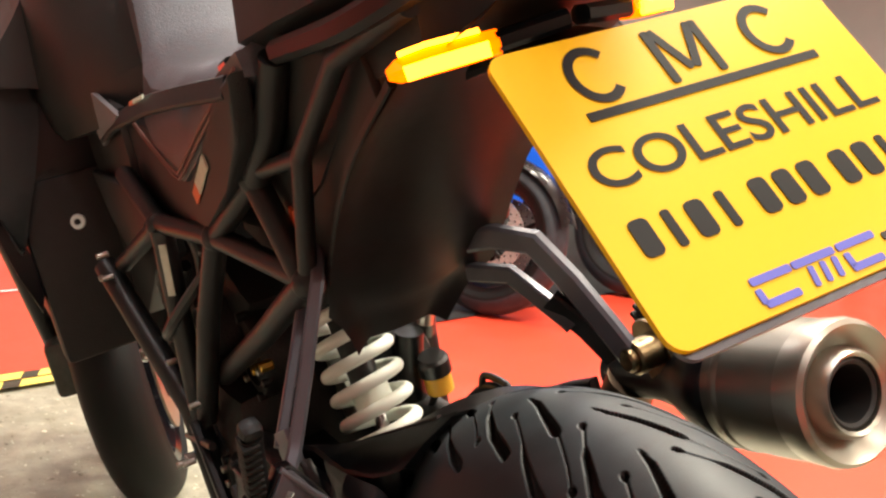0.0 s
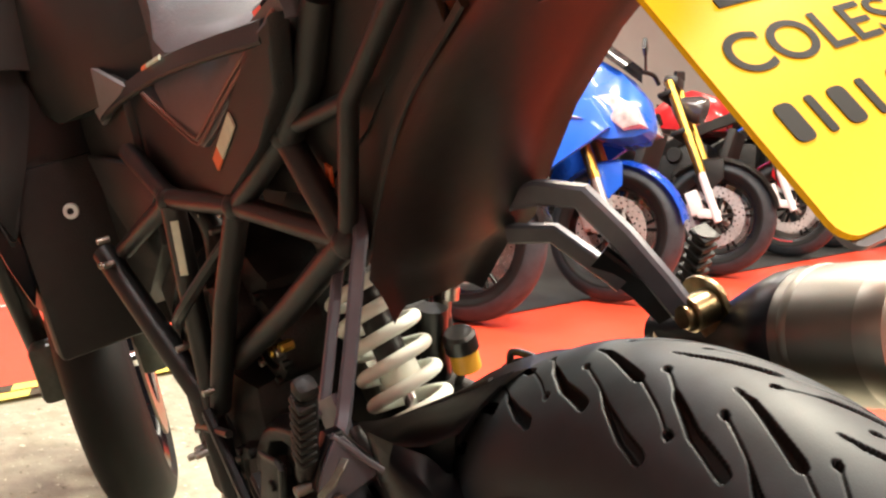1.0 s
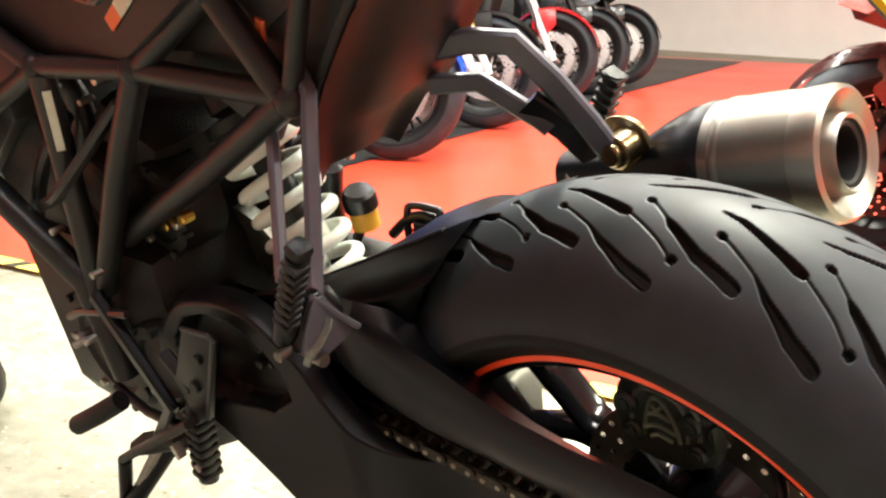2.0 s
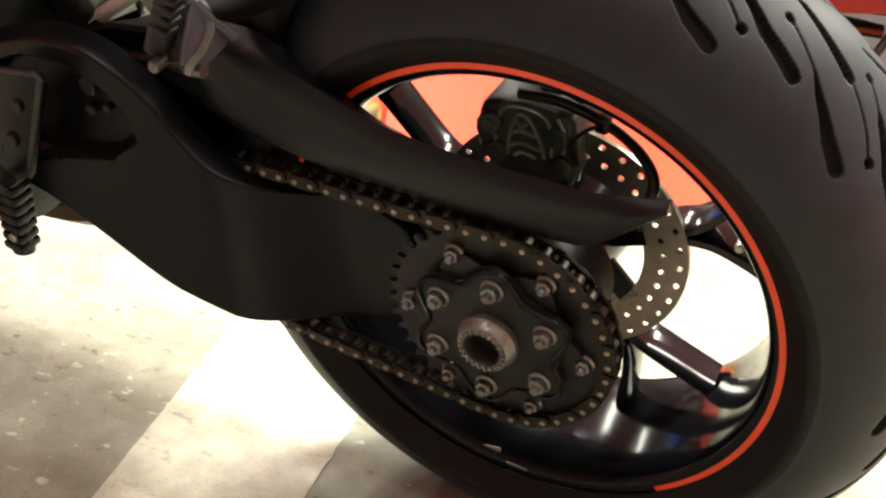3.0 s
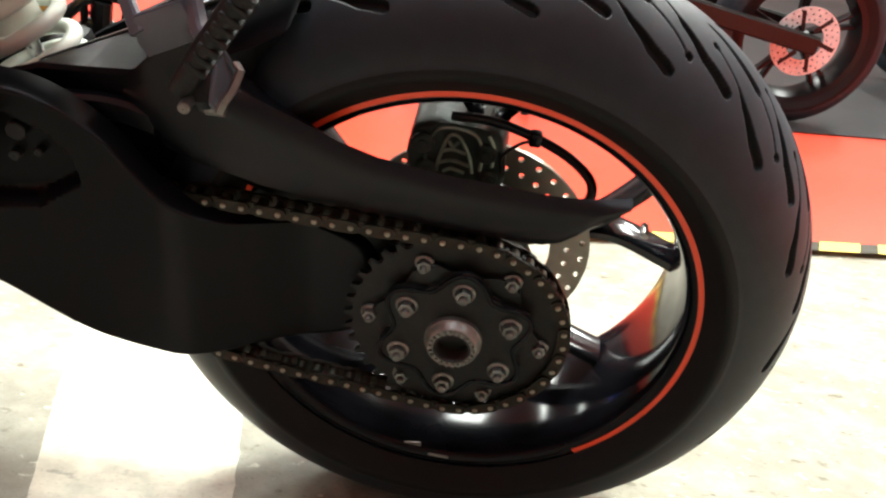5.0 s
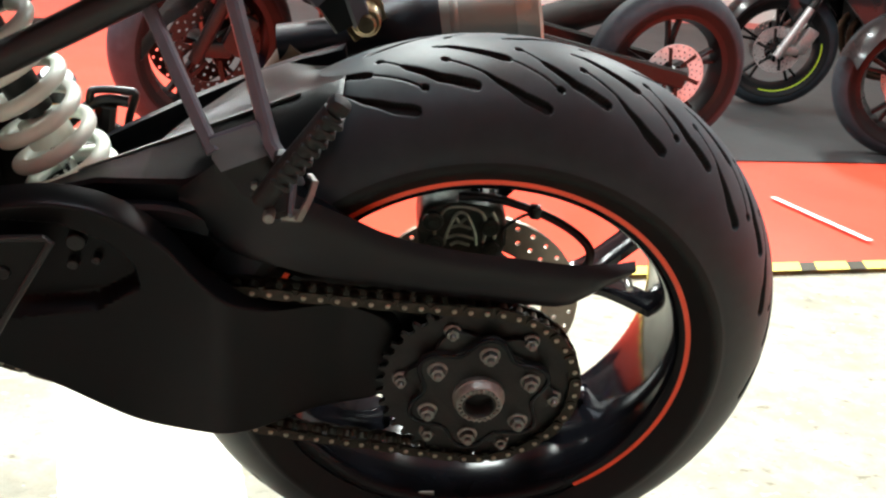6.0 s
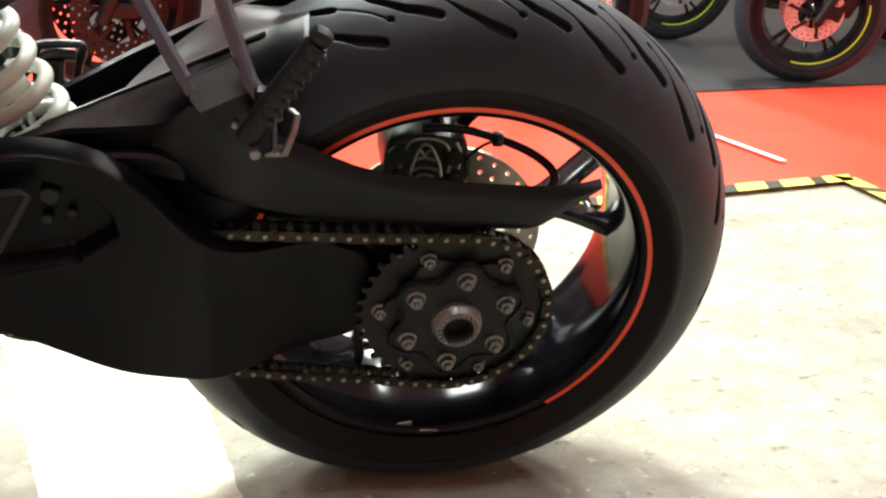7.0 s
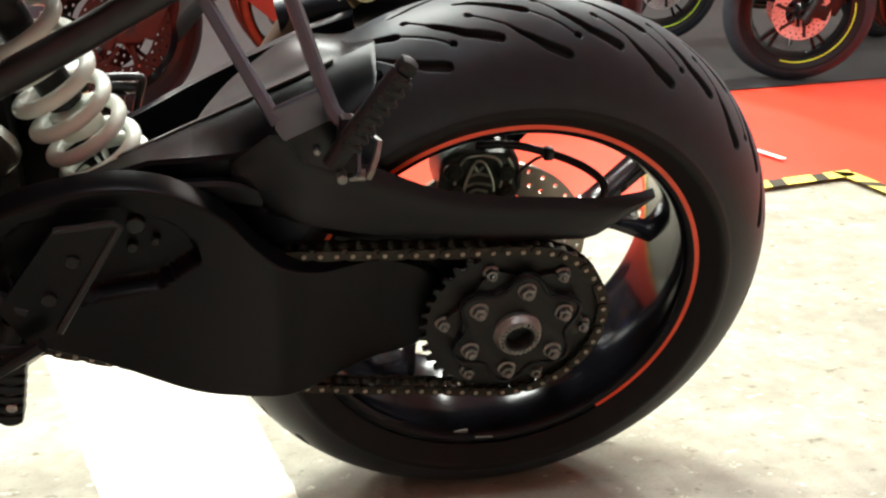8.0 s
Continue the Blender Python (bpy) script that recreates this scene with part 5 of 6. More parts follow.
for y, z, r in ((0.664, 0.381, 0.006), (0.632, 0.365, 0.004), (0.672, 0.328, 0.005), (0.662, 0.309, 0.004), (0.7, 0.276, 0.006), (0.583, 0.392, 0.005), (0.518, 0.242, 0.005)):
    bm = bmesh.new()
    rod_x(bm, -0.108, -0.09, y, z, r, 9, 0.0012)
    part("hose_clamp", bm, STEEL, engine, "bright hose clamp screw")
part("coolant_hose", tube([(-0.1, 0.68, 0.4), (-0.095, 0.66, 0.36), (-0.1, 0.668, 0.3), (-0.095, 0.705, 0.25), (-0.1, 0.72, 0.2)], 0.014, 12, True), HOSE, engine, "black coolant hose")
bm = bmesh.new()
prism(bm, [(0.438, 0.181), (0.386, 0.187), (0.382, 0.18), (0.442, 0.072), (0.475, 0.055), (0.495, 0.1)], -0.176, -0.171, 0.0015)
heel = part("heel_guard", bm, ARM_BLACK, bike, "black rider heel guard and footpeg")
# the plate's lit edge, painted as a slim paler strip
part("heel_guard_lit_edge", bar([(-0.176, 0.436, 0.182), (-0.177, 0.388, 0.188), (-0.177, 0.382, 0.184), (-0.177, 0.413, 0.13), (-0.177, 0.446, 0.072)], 0.006, 0.005, False, (1, 0, 0)), FRAME_PAINT, heel)
for y, z, r in ((0.425, 0.15, 0.006), (0.45, 0.11, 0.007)):
    bm = bmesh.new()
    rod_x(bm, -0.18, -0.175, y, z, r, 14, 0.001)
    part("heel_guard_bolt", bm, DARK_STEEL, heel)
part("rider_footpeg", tube([(-0.162, 0.486, 0.075), (-0.166, 0.49, 0.06), (-0.172, 0.505, -0.03), (-0.173, 0.506, -0.036)], 0.0115, 14), PEG_RUBBER, heel, "black ribbed rider footpeg")
for k in range(8):
    bm = bmesh.new()
    box(bm, Vector((-0.166, 0.49, 0.055)).lerp(Vector((-0.172, 0.505, -0.026)), k / 7), (0.0255, 0.0255, 0.0092), 0.0026, Matrix.Rotation(radians(8), 4, "X"))
    part("peg_rib", bm, PEG_RUBBER, heel)
part("gear_lever", bar([(-0.19, 0.46, 0.07), (-0.197, 0.551, 0.014), (-0.2, 0.649, -0.047)], 0.016, 0.01), DARK_STEEL, heel)
part("gear_rod", tube([(-0.2, 0.65, -0.05), (-0.2, 0.704, -0.14)], 0.0085, 10), DARK_STEEL, heel)
part("toe_peg", tube([(-0.225, 0.52, 0.1), (-0.24, 0.545, 0.085), (-0.25, 0.594, 0.058)], 0.011, 12), PEG_RUBBER, heel, "black rubber toe peg")
part("toe_peg_end", tube([(-0.25, 0.594, 0.058), (-0.2505, 0.5965, 0.0565)], 0.0085, 12), NUT_STEEL, heel, "bright toe peg end")
part("shift_link", tube([(-0.17, 0.666, 0.031), (-0.172, 0.6, 0.02), (-0.175, 0.52, 0.03)], 0.006, 10), DARK_STEEL, heel)
part("peg_tab", bar([(-0.186, 0.53, 0.012), (-0.186, 0.522, -0.004)], 0.012, 0.006, b=0.3), NUT_STEEL, heel, "pale steel peg tab")
part("heel_tie", bar([(-0.165, 0.52, 0.12), (-0.17, 0.47, 0.095)], 0.014, 0.012), FRAME_PAINT, heel)
for y, z, r in ((0.54, -0.005, 0.0075), (0.5, -0.012, 0.005), (0.684, 0.102, 0.006)):
    bm = bmesh.new()
    rod_x(bm, -0.185, -0.165, y, z, r, 10, 0.001)
    part("lever_bolt", bm, STEEL, heel, "bright lever bolt")
part("heel_strut", bar([(-0.172, 0.62, 0.17), (-0.178, 0.52, 0.06), (-0.17, 0.6, -0.02)], 0.012, 0.02), GUARD_BLACK, heel)
stand = part("side_stand", tube([(-0.15, 0.6, -0.03), (-0.2, 0.68, -0.13), (-0.2655, 0.745, -0.236)], 0.0115, 14), GUARD_BLACK, bike, "black side stand with a foot pad")
bm = bmesh.new()
box(bm, (-0.268, 0.755, -0.236), (0.045, 0.06, 0.01), 0.004, Matrix.Rotation(radians(LEAN_DEG), 4, "Y"))
part("stand_foot", bm, GUARD_BLACK, stand)
part("stand_lug", bar([(-0.16, 0.56, -0.01), (-0.175, 0.65, -0.045)], 0.03, 0.02), DARK_STEEL, stand)
part("exhaust_collector", bar([(0.02, 0.88, -0.085), (0.01, 0.71, -0.105), (0.02, 0.57, -0.097), (0.06, 0.46, -0.025)], 0.12, 0.07, True, b=0.35), PIPE_STEEL, engine, "brown heat-stained exhaust collector")
part("stand_spring", tube([(-0.165, 0.6, -0.02), (-0.19, 0.66, -0.1)], 0.007, 10), STEEL, stand)

# front wheel
FW = Matrix.Translation((-0.135, 1.49, 0.014)) @ Matrix.Rotation(radians(-14), 4, "Z")
fw_me = tyre_mesh("front_tyre", 0.3, 0.06, 0.062, 0.2275, 0.05, 160, False)
bm = bmesh.new()
lathe(bm, [(-0.045, 0.21), (-0.052, 0.23), (-0.04, 0.222), (0, 0.21), (0.04, 0.222), (0.052, 0.23), (0.045, 0.21), (0, 0.196), (-0.045, 0.21)], 64)
for k in range(5):
    a = radians(72 * k)
    sweep(bm, [(0, 0.03 * math.cos(a), 0.03 * math.sin(a)), (0, 0.2 * math.cos(a), 0.2 * math.sin(a))], slab(0.02, 0.024))
front_wheel = part("front_wheel", bm, RIM_BLACK, bike, "gloss black front wheel with a road tyre")
front_wheel.matrix_local = FW
fw_me.materials[0] = SIDEWALL_GROOVE_SHADE
ft = new("front_tyre", fw_me)
ft.parent = front_wheel
for x in (-0.065, 0.065):
    bm = bmesh.new()
    lathe(bm, [(x - 0.0025, 0.1), (x - 0.0025, 0.16), (x + 0.0025, 0.16), (x + 0.0025, 0.1), (x - 0.0025, 0.1)], 48)
    part("front_brake_disc", bm, DISC, front_wheel)
    part("fork_leg", tube([(x * 1.6, 0, 0), (x * 1.6, -0.16, 0.36)], 0.024, 14), SHOCK_DARK, front_wheel)
    bm = bmesh.new()
    box(bm, (x * 1.35, -0.12, 0.06), (0.05, 0.06, 0.11), 0.012)
    part("front_caliper", bm, CALIPER, front_wheel)
bm = bmesh.new()
lathe(bm, [(-0.12, 0.0005), (-0.12, 0.013), (-0.1, 0.016), (0.1, 0.016), (0.12, 0.0005)], 18)
part("front_axle", bm, CHROME, front_wheel)

# number plate holder, plate, print and lamps
PLATE = Matrix.Translation((0.0165, -0.1512, 0.531)) @ Euler([radians(a) for a in (47.04, 1.308, -0.438)]).to_matrix().to_4x4()
PW, PH = 0.228, 0.178


def plate_poly(w, h, r, n=5):
    out = []
    for cx, cy, a0 in ((w / 2 - r, h / 2 - r, 0), (-w / 2 + r, h / 2 - r, 90), (-w / 2 + r, -h / 2 + r, 180), (w / 2 - r, -h / 2 + r, 270)):
        for k in range(n + 1):
            a = radians(a0 + 90 * k / n)
            out.append((cx + r * math.cos(a), cy + r * math.sin(a)))
    return out


bm = bmesh.new()
rim = plate_poly(PW, PH, 0.011)
ring_skin(bm, [[(x, y, -0.0035) for x, y in rim], [(x, y, 0.0) for x, y in rim]])
bmesh.ops.transform(bm, matrix=PLATE, verts=bm.verts)
number_plate = part("number_plate", bm, PLATE_YELLOW, bike, "yellow show plate with black print", smooth=False)


def print_bar(cx, cy, w, h, material=INK, turn=0.0, r=0.0):
    bm = bmesh.new()
    pts = plate_poly(w, h, min(w, h) * 0.3 if not r else r, 3)
    m = PLATE @ Matrix.Translation((cx, cy, 0)) @ Matrix.Rotation(radians(turn), 4, "Z")
    ring_skin(bm, [[(x, y, 0.0002) for x, y in pts], [(x, y, 0.0007) for x, y in pts]])
    bmesh.ops.transform(bm, matrix=m, verts=bm.verts)
    return part("plate_print", bm, material, number_plate, smooth=False)


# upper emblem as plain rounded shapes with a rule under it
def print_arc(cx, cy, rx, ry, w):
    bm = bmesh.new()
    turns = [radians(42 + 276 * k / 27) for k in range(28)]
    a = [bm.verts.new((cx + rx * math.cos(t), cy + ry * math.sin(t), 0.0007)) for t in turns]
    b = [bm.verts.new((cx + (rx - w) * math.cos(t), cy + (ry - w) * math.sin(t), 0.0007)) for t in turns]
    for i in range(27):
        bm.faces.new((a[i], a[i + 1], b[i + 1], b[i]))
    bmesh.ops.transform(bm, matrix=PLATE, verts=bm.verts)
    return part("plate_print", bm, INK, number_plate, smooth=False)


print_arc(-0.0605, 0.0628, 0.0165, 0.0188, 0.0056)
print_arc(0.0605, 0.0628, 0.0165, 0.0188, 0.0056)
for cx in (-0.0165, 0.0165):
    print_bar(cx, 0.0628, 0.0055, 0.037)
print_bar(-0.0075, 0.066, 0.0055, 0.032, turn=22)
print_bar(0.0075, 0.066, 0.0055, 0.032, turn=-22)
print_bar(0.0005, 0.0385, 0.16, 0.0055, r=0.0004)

# the town's name
curve = bpy.data.curves.new("plate_word", "FONT")
curve.body, curve.size, curve.align_x, curve.align_y = "COLESHILL", 0.0335, "CENTER", "CENTER"
curve.offset = 0.0004
text_ob = new("plate_word", curve)
text_me = bpy.data.meshes.new_from_object(text_ob.evaluated_get(bpy.context.evaluated_depsgraph_get()))
bpy.data.objects.remove(text_ob)
xs = [v.co.x for v in text_me.vertices]
ys = [v.co.y for v in text_me.vertices]
sx, sy = 0.193 / (max(xs) - min(xs)), 0.0236 / (max(ys) - min(ys))
for v in text_me.vertices:
    v.co = Vector(((v.co.x - (max(xs) + min(xs)) / 2) * sx - 0.001, (v.co.y - (max(ys) + min(ys)) / 2) * sy + 0.0085, 0.0006))
text_me.transform(PLATE)
text_me.materials.clear()
text_me.materials.append(INK)
word = new("plate_print", text_me)
word.parent = number_plate
# the unreadable number line as plain bars
for k, (cx, w) in enumerate([(-0.0915, 0.013), (-0.0745, 0.006), (-0.0575, 0.013), (-0.0405, 0.006), (-0.016, 0.013), (0.0005, 0.013), (0.0175, 0.013), (0.041, 0.013), (0.058, 0.013), (0.074, 0.006), (0.09, 0.013)]):
    print_bar(cx, -0.032, w * 0.9, 0.021)
# blue emblem strips
for cx, cy, w in ((-0.044, -0.071, 0.026), (-0.016, -0.071, 0.028), (0.013, -0.071, 0.026)):
    print_bar(cx, cy, w, 0.0042, BLUE_INK)
print_bar(-0.0555, -0.079, 0.004, 0.008, BLUE_INK)
print_bar(-0.045, -0.0835, 0.022, 0.004, BLUE_INK)
for cx in (-0.022, -0.014, -0.006):
    print_bar(cx, -0.0795, 0.0035, 0.011, BLUE_INK, turn=-12)
print_bar(0.012, -0.0835, 0.022, 0.004, BLUE_INK)
print_bar(0.003, -0.079, 0.004, 0.008, BLUE_INK)
print_bar(0.045, -0.0745, 0.03, 0.0045, DARK_STEEL)
bm = bmesh.new()
back = plate_poly(PW - 0.01, PH + 0.002, 0.009)
ring_skin(bm, [[(x, y - 0.003, -0.0075) for x, y in back], [(x, y - 0.003, -0.004) for x, y in back]])
bmesh.ops.transform(bm, matrix=PLATE, verts=bm.verts)
part("plate_backing", bm, HANGER_GREY, number_plate, "grey plate backing")
plate_arm = part("plate_arm", bar([(0.0, 0.1, 0.57), (0.005, 0.02, 0.585), (0.008, -0.05, 0.575), (0.01, -0.11, 0.545), (0.01, -0.15, 0.5)], 0.06, 0.016, True), GUARD_BLACK, bike, "black plate holder arm")

indicators = []
for s in (-1, 1):
    stalk = part("indicator", bar([(s * 0.046, -0.028, 0.599), (s * 0.06, -0.021, 0.598), (s * 0.085, -0.008, 0.596), (s * 0.1, 0.0, 0.594), (s * 0.106, 0.003, 0.593)], 0.018, 0.016, False, (0, 0, 1), b=0.4, scales=[0.9, 1.0, 1.0, 0.85, 0.4]), AMBER_LIT, bike, "lit amber indicator lamp")
    part("bulb_strip", bar([(s * 0.056, -0.0245, 0.6075), (s * 0.085, -0.0105, 0.606), (s * 0.099, -0.0025, 0.6035)], 0.01, 0.003, False, (0, 0, 1), b=0.4), AMBER_CORE, stalk)
    part("bulb_strip", bar([(s * 0.056, -0.0335, 0.597), (s * 0.087, -0.0185, 0.5945), (s * 0.1, -0.0095, 0.5925)], 0.003, 0.009, False, (0, 0, 1), b=0.4), AMBER_CORE, stalk)
    indicators.append(stalk)
    part("indicator_stalk", bar([(s * 0.005, -0.04, 0.603), (s * 0.048, -0.027, 0.599)], 0.014, 0.012), GUARD_BLACK, stalk)
bm = bmesh.new()
box(bm, (0.0, -0.1, 0.655), (0.11, 0.03, 0.03), 0.01)
tail_lamp = part("tail_lamp", bm, RED_LENS, bike, "red tail lamp lens")
grab_rail = part("grab_handle", bar([(-0.098, 0.2, 0.61), (-0.1, 0.05, 0.625), (-0.085, -0.06, 0.65)], 0.02, 0.018, True), GUARD_BLACK, bike, "black grab rail")

# the upper half sits a touch lower and turned on the wheels
UPPER = Matrix.Translation((-0.0061, -0.0046, -0.004)) @ Euler((radians(-0.64), radians(0.05), radians(-0.5))).to_matrix().to_4x4() @ Matrix.Scale(0.9943, 4)
for ob in (frame_root, tail, pillion, seat, side_l, side_r, tank, cowl, radiator, number_plate, plate_arm, tail_lamp, grab_rail, front_wheel, *indicators):
    ob.matrix_basis = UPPER @ ob.matrix_basis

# ---- the other motorcycles on display ----
WHEEL_TYRE = tyre_mesh("display_tyre", 0.3, 0.068, 0.066, 0.2125, 0.055, 72, False)


def paint(name, base, coat=0.7):
    return mat(name, base, 0.28, vary=0.08, scale=8, coat=coat, rough_vary=0.06)


BLUE_PAINT = paint("metallic_blue_paint", (0.003, 0.13, 0.78))
RED_PAINT = paint("racing_red_paint", (0.55, 0.015, 0.02))
DARK_RED_PAINT = paint("dark_red_paint", (0.045, 0.004, 0.005))
DARK_RIM = mat("satin_black_rim", (0.005, 0.005, 0.0055), 0.3, vary=0.2, spec=0.25)
BLACK_PAINT = paint("gloss_black_paint", (0.012, 0.012, 0.013))
WHITE_PAINT = paint("white_paint", (0.7, 0.7, 0.7))
GREEN_STRIPE = mat("lime_rim_tape", (0.42, 0.62, 0.03), 0.4, vary=0.08)
RED_STRIPE = mat("red_rim_tape", (0.6, 0.03, 0.04), 0.4, vary=0.08)
SILVER = mat("cast_silver", (0.45, 0.45, 0.44), 0.38, 0.7, vary=0.4, scale=160)
PALE_DISC = mat("pale_disc_steel", (0.55, 0.55, 0.53), 0.5, 0.0, vary=0.25, scale=120)
DARK_LAMP = mat("dark_round_headlamp", (0.05, 0.05, 0.052), 0.1, vary=0.3, scale=60, coat=0.5)
LAMP_GLASS = mat("headlamp_glass", (0.5, 0.52, 0.54), 0.1, vary=0.6, scale=30, coat=0.5)


def wheel(root, name, y, stripe=None, disc_mat=SILVER, discs=2, rim_mat=DARK_RIM, turn=0.0, small=False):
    bm = bmesh.new()
    lathe(bm, [(-0.05, 0.197), (-0.056, 0.2145), (-0.045, 0.207), (0, 0.194), (0.045, 0.207), (0.056, 0.2145), (0.05, 0.197), (0, 0.18), (-0.05, 0.197)], 48)
    ob = part(name, bm, rim_mat, root)
    ob.matrix_local = Matrix.Translation((0, y, 0.3)) @ Matrix.Rotation(radians(turn), 4, "Z")
    t = new("tyre", WHEEL_TYRE)
    t.parent = ob
    for k in range(5):
        a = radians(72 * k + 15)
        bm = bmesh.new()
        for s in (-0.12, 0.12):
            sweep(bm, [(0, 0.03 * math.cos(a), 0.03 * math.sin(a)), (0, 0.12 * math.cos(a + s * 0.6), 0.12 * math.sin(a + s * 0.6)), (0, 0.19 * math.cos(a + s), 0.19 * math.sin(a + s))], slab(0.013, 0.03), (1, 0, 0))
        part("spoke", bm, rim_mat, ob)
    bm = bmesh.new()
    lathe(bm, [(-0.09, 0.008), (-0.09, 0.014), (-0.06, 0.03), (0.06, 0.03), (0.09, 0.014), (0.09, 0.008)], 20)
    part("hub", bm, rim_mat, ob)
    for s in (-1, 1)[:discs]:
        x = s * 0.068
        bm = bmesh.new()
        drilled_disc(bm, x - 0.0025, x + 0.0025, (0.1, 0.119, 0.138, 0.156) if name == "front_wheel" and not small else (0.062, 0.082, 0.098, 0.114), 24, 0.0055 if name == "front_wheel" and not small else 0.0042)
        d = part("brake_disc", bm, disc_mat, ob, smooth=False)
        for k in range(6):
            a = radians(60 * k)
            bm = bmesh.new()
            sweep(bm, [(x, 0.04 * math.cos(a), 0.04 * math.sin(a)), (x, 0.105 * math.cos(a + 0.2), 0.105 * math.sin(a + 0.2))], slab(0.016, 0.006), (1, 0, 0))
            part("disc_arm", bm, DARK_STEEL, d)
    if stripe:
        for s in (-1, 1):
            bm = bmesh.new()
            lathe(bm, [(s * 0.0565, 0.2078), (s * 0.0575, 0.2085), (s * 0.0575, 0.2125), (s * 0.0565, 0.2135)], 48, a0=165, a1=280)
            part("rim_stripe", bm, stripe, ob)
    return ob


def display_bike(label, at, way, body, fork=GOLD, guard=None, stripe=None, style="sport", disc_mat=SILVER, lean=9.0, rear_disc=SILVER, lower_fork=SILVER, turn=0.0, base=1.42, small=False):
    """A parked motorcycle; at: the ground under the front axle; way: where it points."""
    yaw = math.atan2(way[1], way[0]) - math.pi / 2
    m = Matrix.Translation((at[0], at[1], 0.009)) @ Matrix.Rotation(yaw, 4, "Z") @ Matrix.Rotation(radians(-lean), 4, "Y")
    root = thing("parked_motorcycle", label, "motorcycle", m, "motorcycles on display")
    guard = guard or body
    wheel(root, "front_wheel", 0, stripe, disc_mat, 2, turn=turn, small=small)
    wheel(root, "rear_wheel", -base, stripe, rear_disc, 1)
    rake = Vector((0, -0.42, 0.9)).normalized()
    for s in (-1, 1):
        x = s * 0.1
        foot = Vector((x, 0.02, 0.3))
        leg = part("fork_leg", tube([foot - rake * 0.03, foot + rake * 0.3], 0.0215, 14), lower_fork, root)
        part("fork_tube", tube([foot + rake * 0.24, foot + rake * 0.76], 0.025, 14), fork, leg, "coloured upper fork tube")
        bm = bmesh.new()
        box(bm, (x * 0.86, -0.1, 0.36), (0.05, 0.07, 0.13), 0.012, Matrix.Rotation(radians(25), 4, "X"))
        part("brake_caliper", bm, lower_fork, leg)
        bm = bmesh.new()
        box(bm, (x, -0.02, 0.31), (0.02, 0.12, 0.05), 0.012)
        part("fork_foot", bm, lower_fork, leg)
    bm = bmesh.new()
    rings = []
    for k in range(12):
        a = radians(15 + 125 * k / 11)
        rings.append([(x, 0.318 * math.cos(a) - 0.0, 0.3 + 0.318 * math.sin(a) - abs(x) ** 2 * 5) for x in (-0.075, -0.06, -0.03, 0, 0.03, 0.06, 0.075)])
    ring_skin(bm, rings, False, False)
    bmesh.ops.solidify(bm, geom=bm.faces[:], thickness=0.005)
    part("front_mudguard", bm, guard, root)
    for s in (-1, 1):
        bm = bmesh.new()
        prism(bm, [(0.02, 0.6), (-0.12, 0.58), (-0.12, 0.48), (-0.06, 0.4), (0.03, 0.5)], s * 0.07 - 0.004, s * 0.07 + 0.004, 0.002)
        part("mudguard_side", bm, guard, root)
    # engine, frame, tank, seat
    bm = bmesh.new()
    box(bm, (0, -0.72, 0.46), (0.34, 0.46, 0.4), 0.06)
    eng = part("engine", bm, ENGINE_DARK, root)
    for y, z, r in ((-0.62, 0.42, 0.085), (-0.85, 0.45, 0.07), (-0.7, 0.56, 0.05)):
        for s in (-1, 1):
            bm = bmesh.new()
            lathe(bm, [(s * 0.15, r), (s * 0.19, r), (s * 0.2, r * 0.85), (s * 0.2, 0.001)], 24, (y, z))
            part("engine_cover", bm, ENGINE_DARK, eng)
    bm = bmesh.new()
    box(bm, (0, -0.4, 0.58), (0.32, 0.05, 0.34), 0.012, Matrix.Rotation(radians(-12), 4, "X"))
    part("radiator", bm, SOOT, eng)
    for k in range(3):
        part("header_pipe", tube([(-0.09 + 0.09 * k, -0.46, 0.52), (-0.09 + 0.09 * k, -0.38, 0.4), (-0.05 + 0.05 * k, -0.48, 0.22), (0, -0.75, 0.18)], 0.02, 10, True), PIPE_STEEL, eng)
    bm = bmesh.new()
    ring_skin(bm, [[(-w, y, zb), (-w * 1.08, y, (zb + zt) / 2), (-w * 0.7, y, zt), (0, y, zt + 0.02), (w * 0.7, y, zt), (w * 1.08, y, (zb + zt) / 2), (w, y, zb)] for y, zb, zt, w in ((-0.42, 0.74, 0.86, 0.08), (-0.5, 0.72, 0.94, 0.15), (-0.65, 0.72, 0.98, 0.17), (-0.8, 0.73, 0.93, 0.14), (-0.92, 0.75, 0.84, 0.09))])
    part("fuel_tank", bm, body, root)
    bm = bmesh.new()
    ring_skin(bm, [[(-w, y, zb), (-w, y, zt - 0.02), (-w * 0.8, y, zt), (w * 0.8, y, zt), (w, y, zt - 0.02), (w, y, zb)] for y, zb, zt, w in ((-0.85, 0.74, 0.81, 0.09), (-1.0, 0.73, 0.8, 0.14), (-1.2, 0.76, 0.83, 0.13), (-1.32, 0.82, 0.92, 0.1), (-1.55, 0.87, 0.96, 0.06))])
    part("seat", bm, SEAT_SIDE, root)
    bm = bmesh.new()
    ring_skin(bm, [[(-w, y, zb), (-w, y, zt), (w, y, zt), (w, y, zb)] for y, zb, zt, w in ((-1.05, 0.68, 0.74, 0.14), (-1.3, 0.74, 0.83, 0.12), (-1.65, 0.86, 0.93, 0.06))])
    part("tail_cowl", bm, body, root)
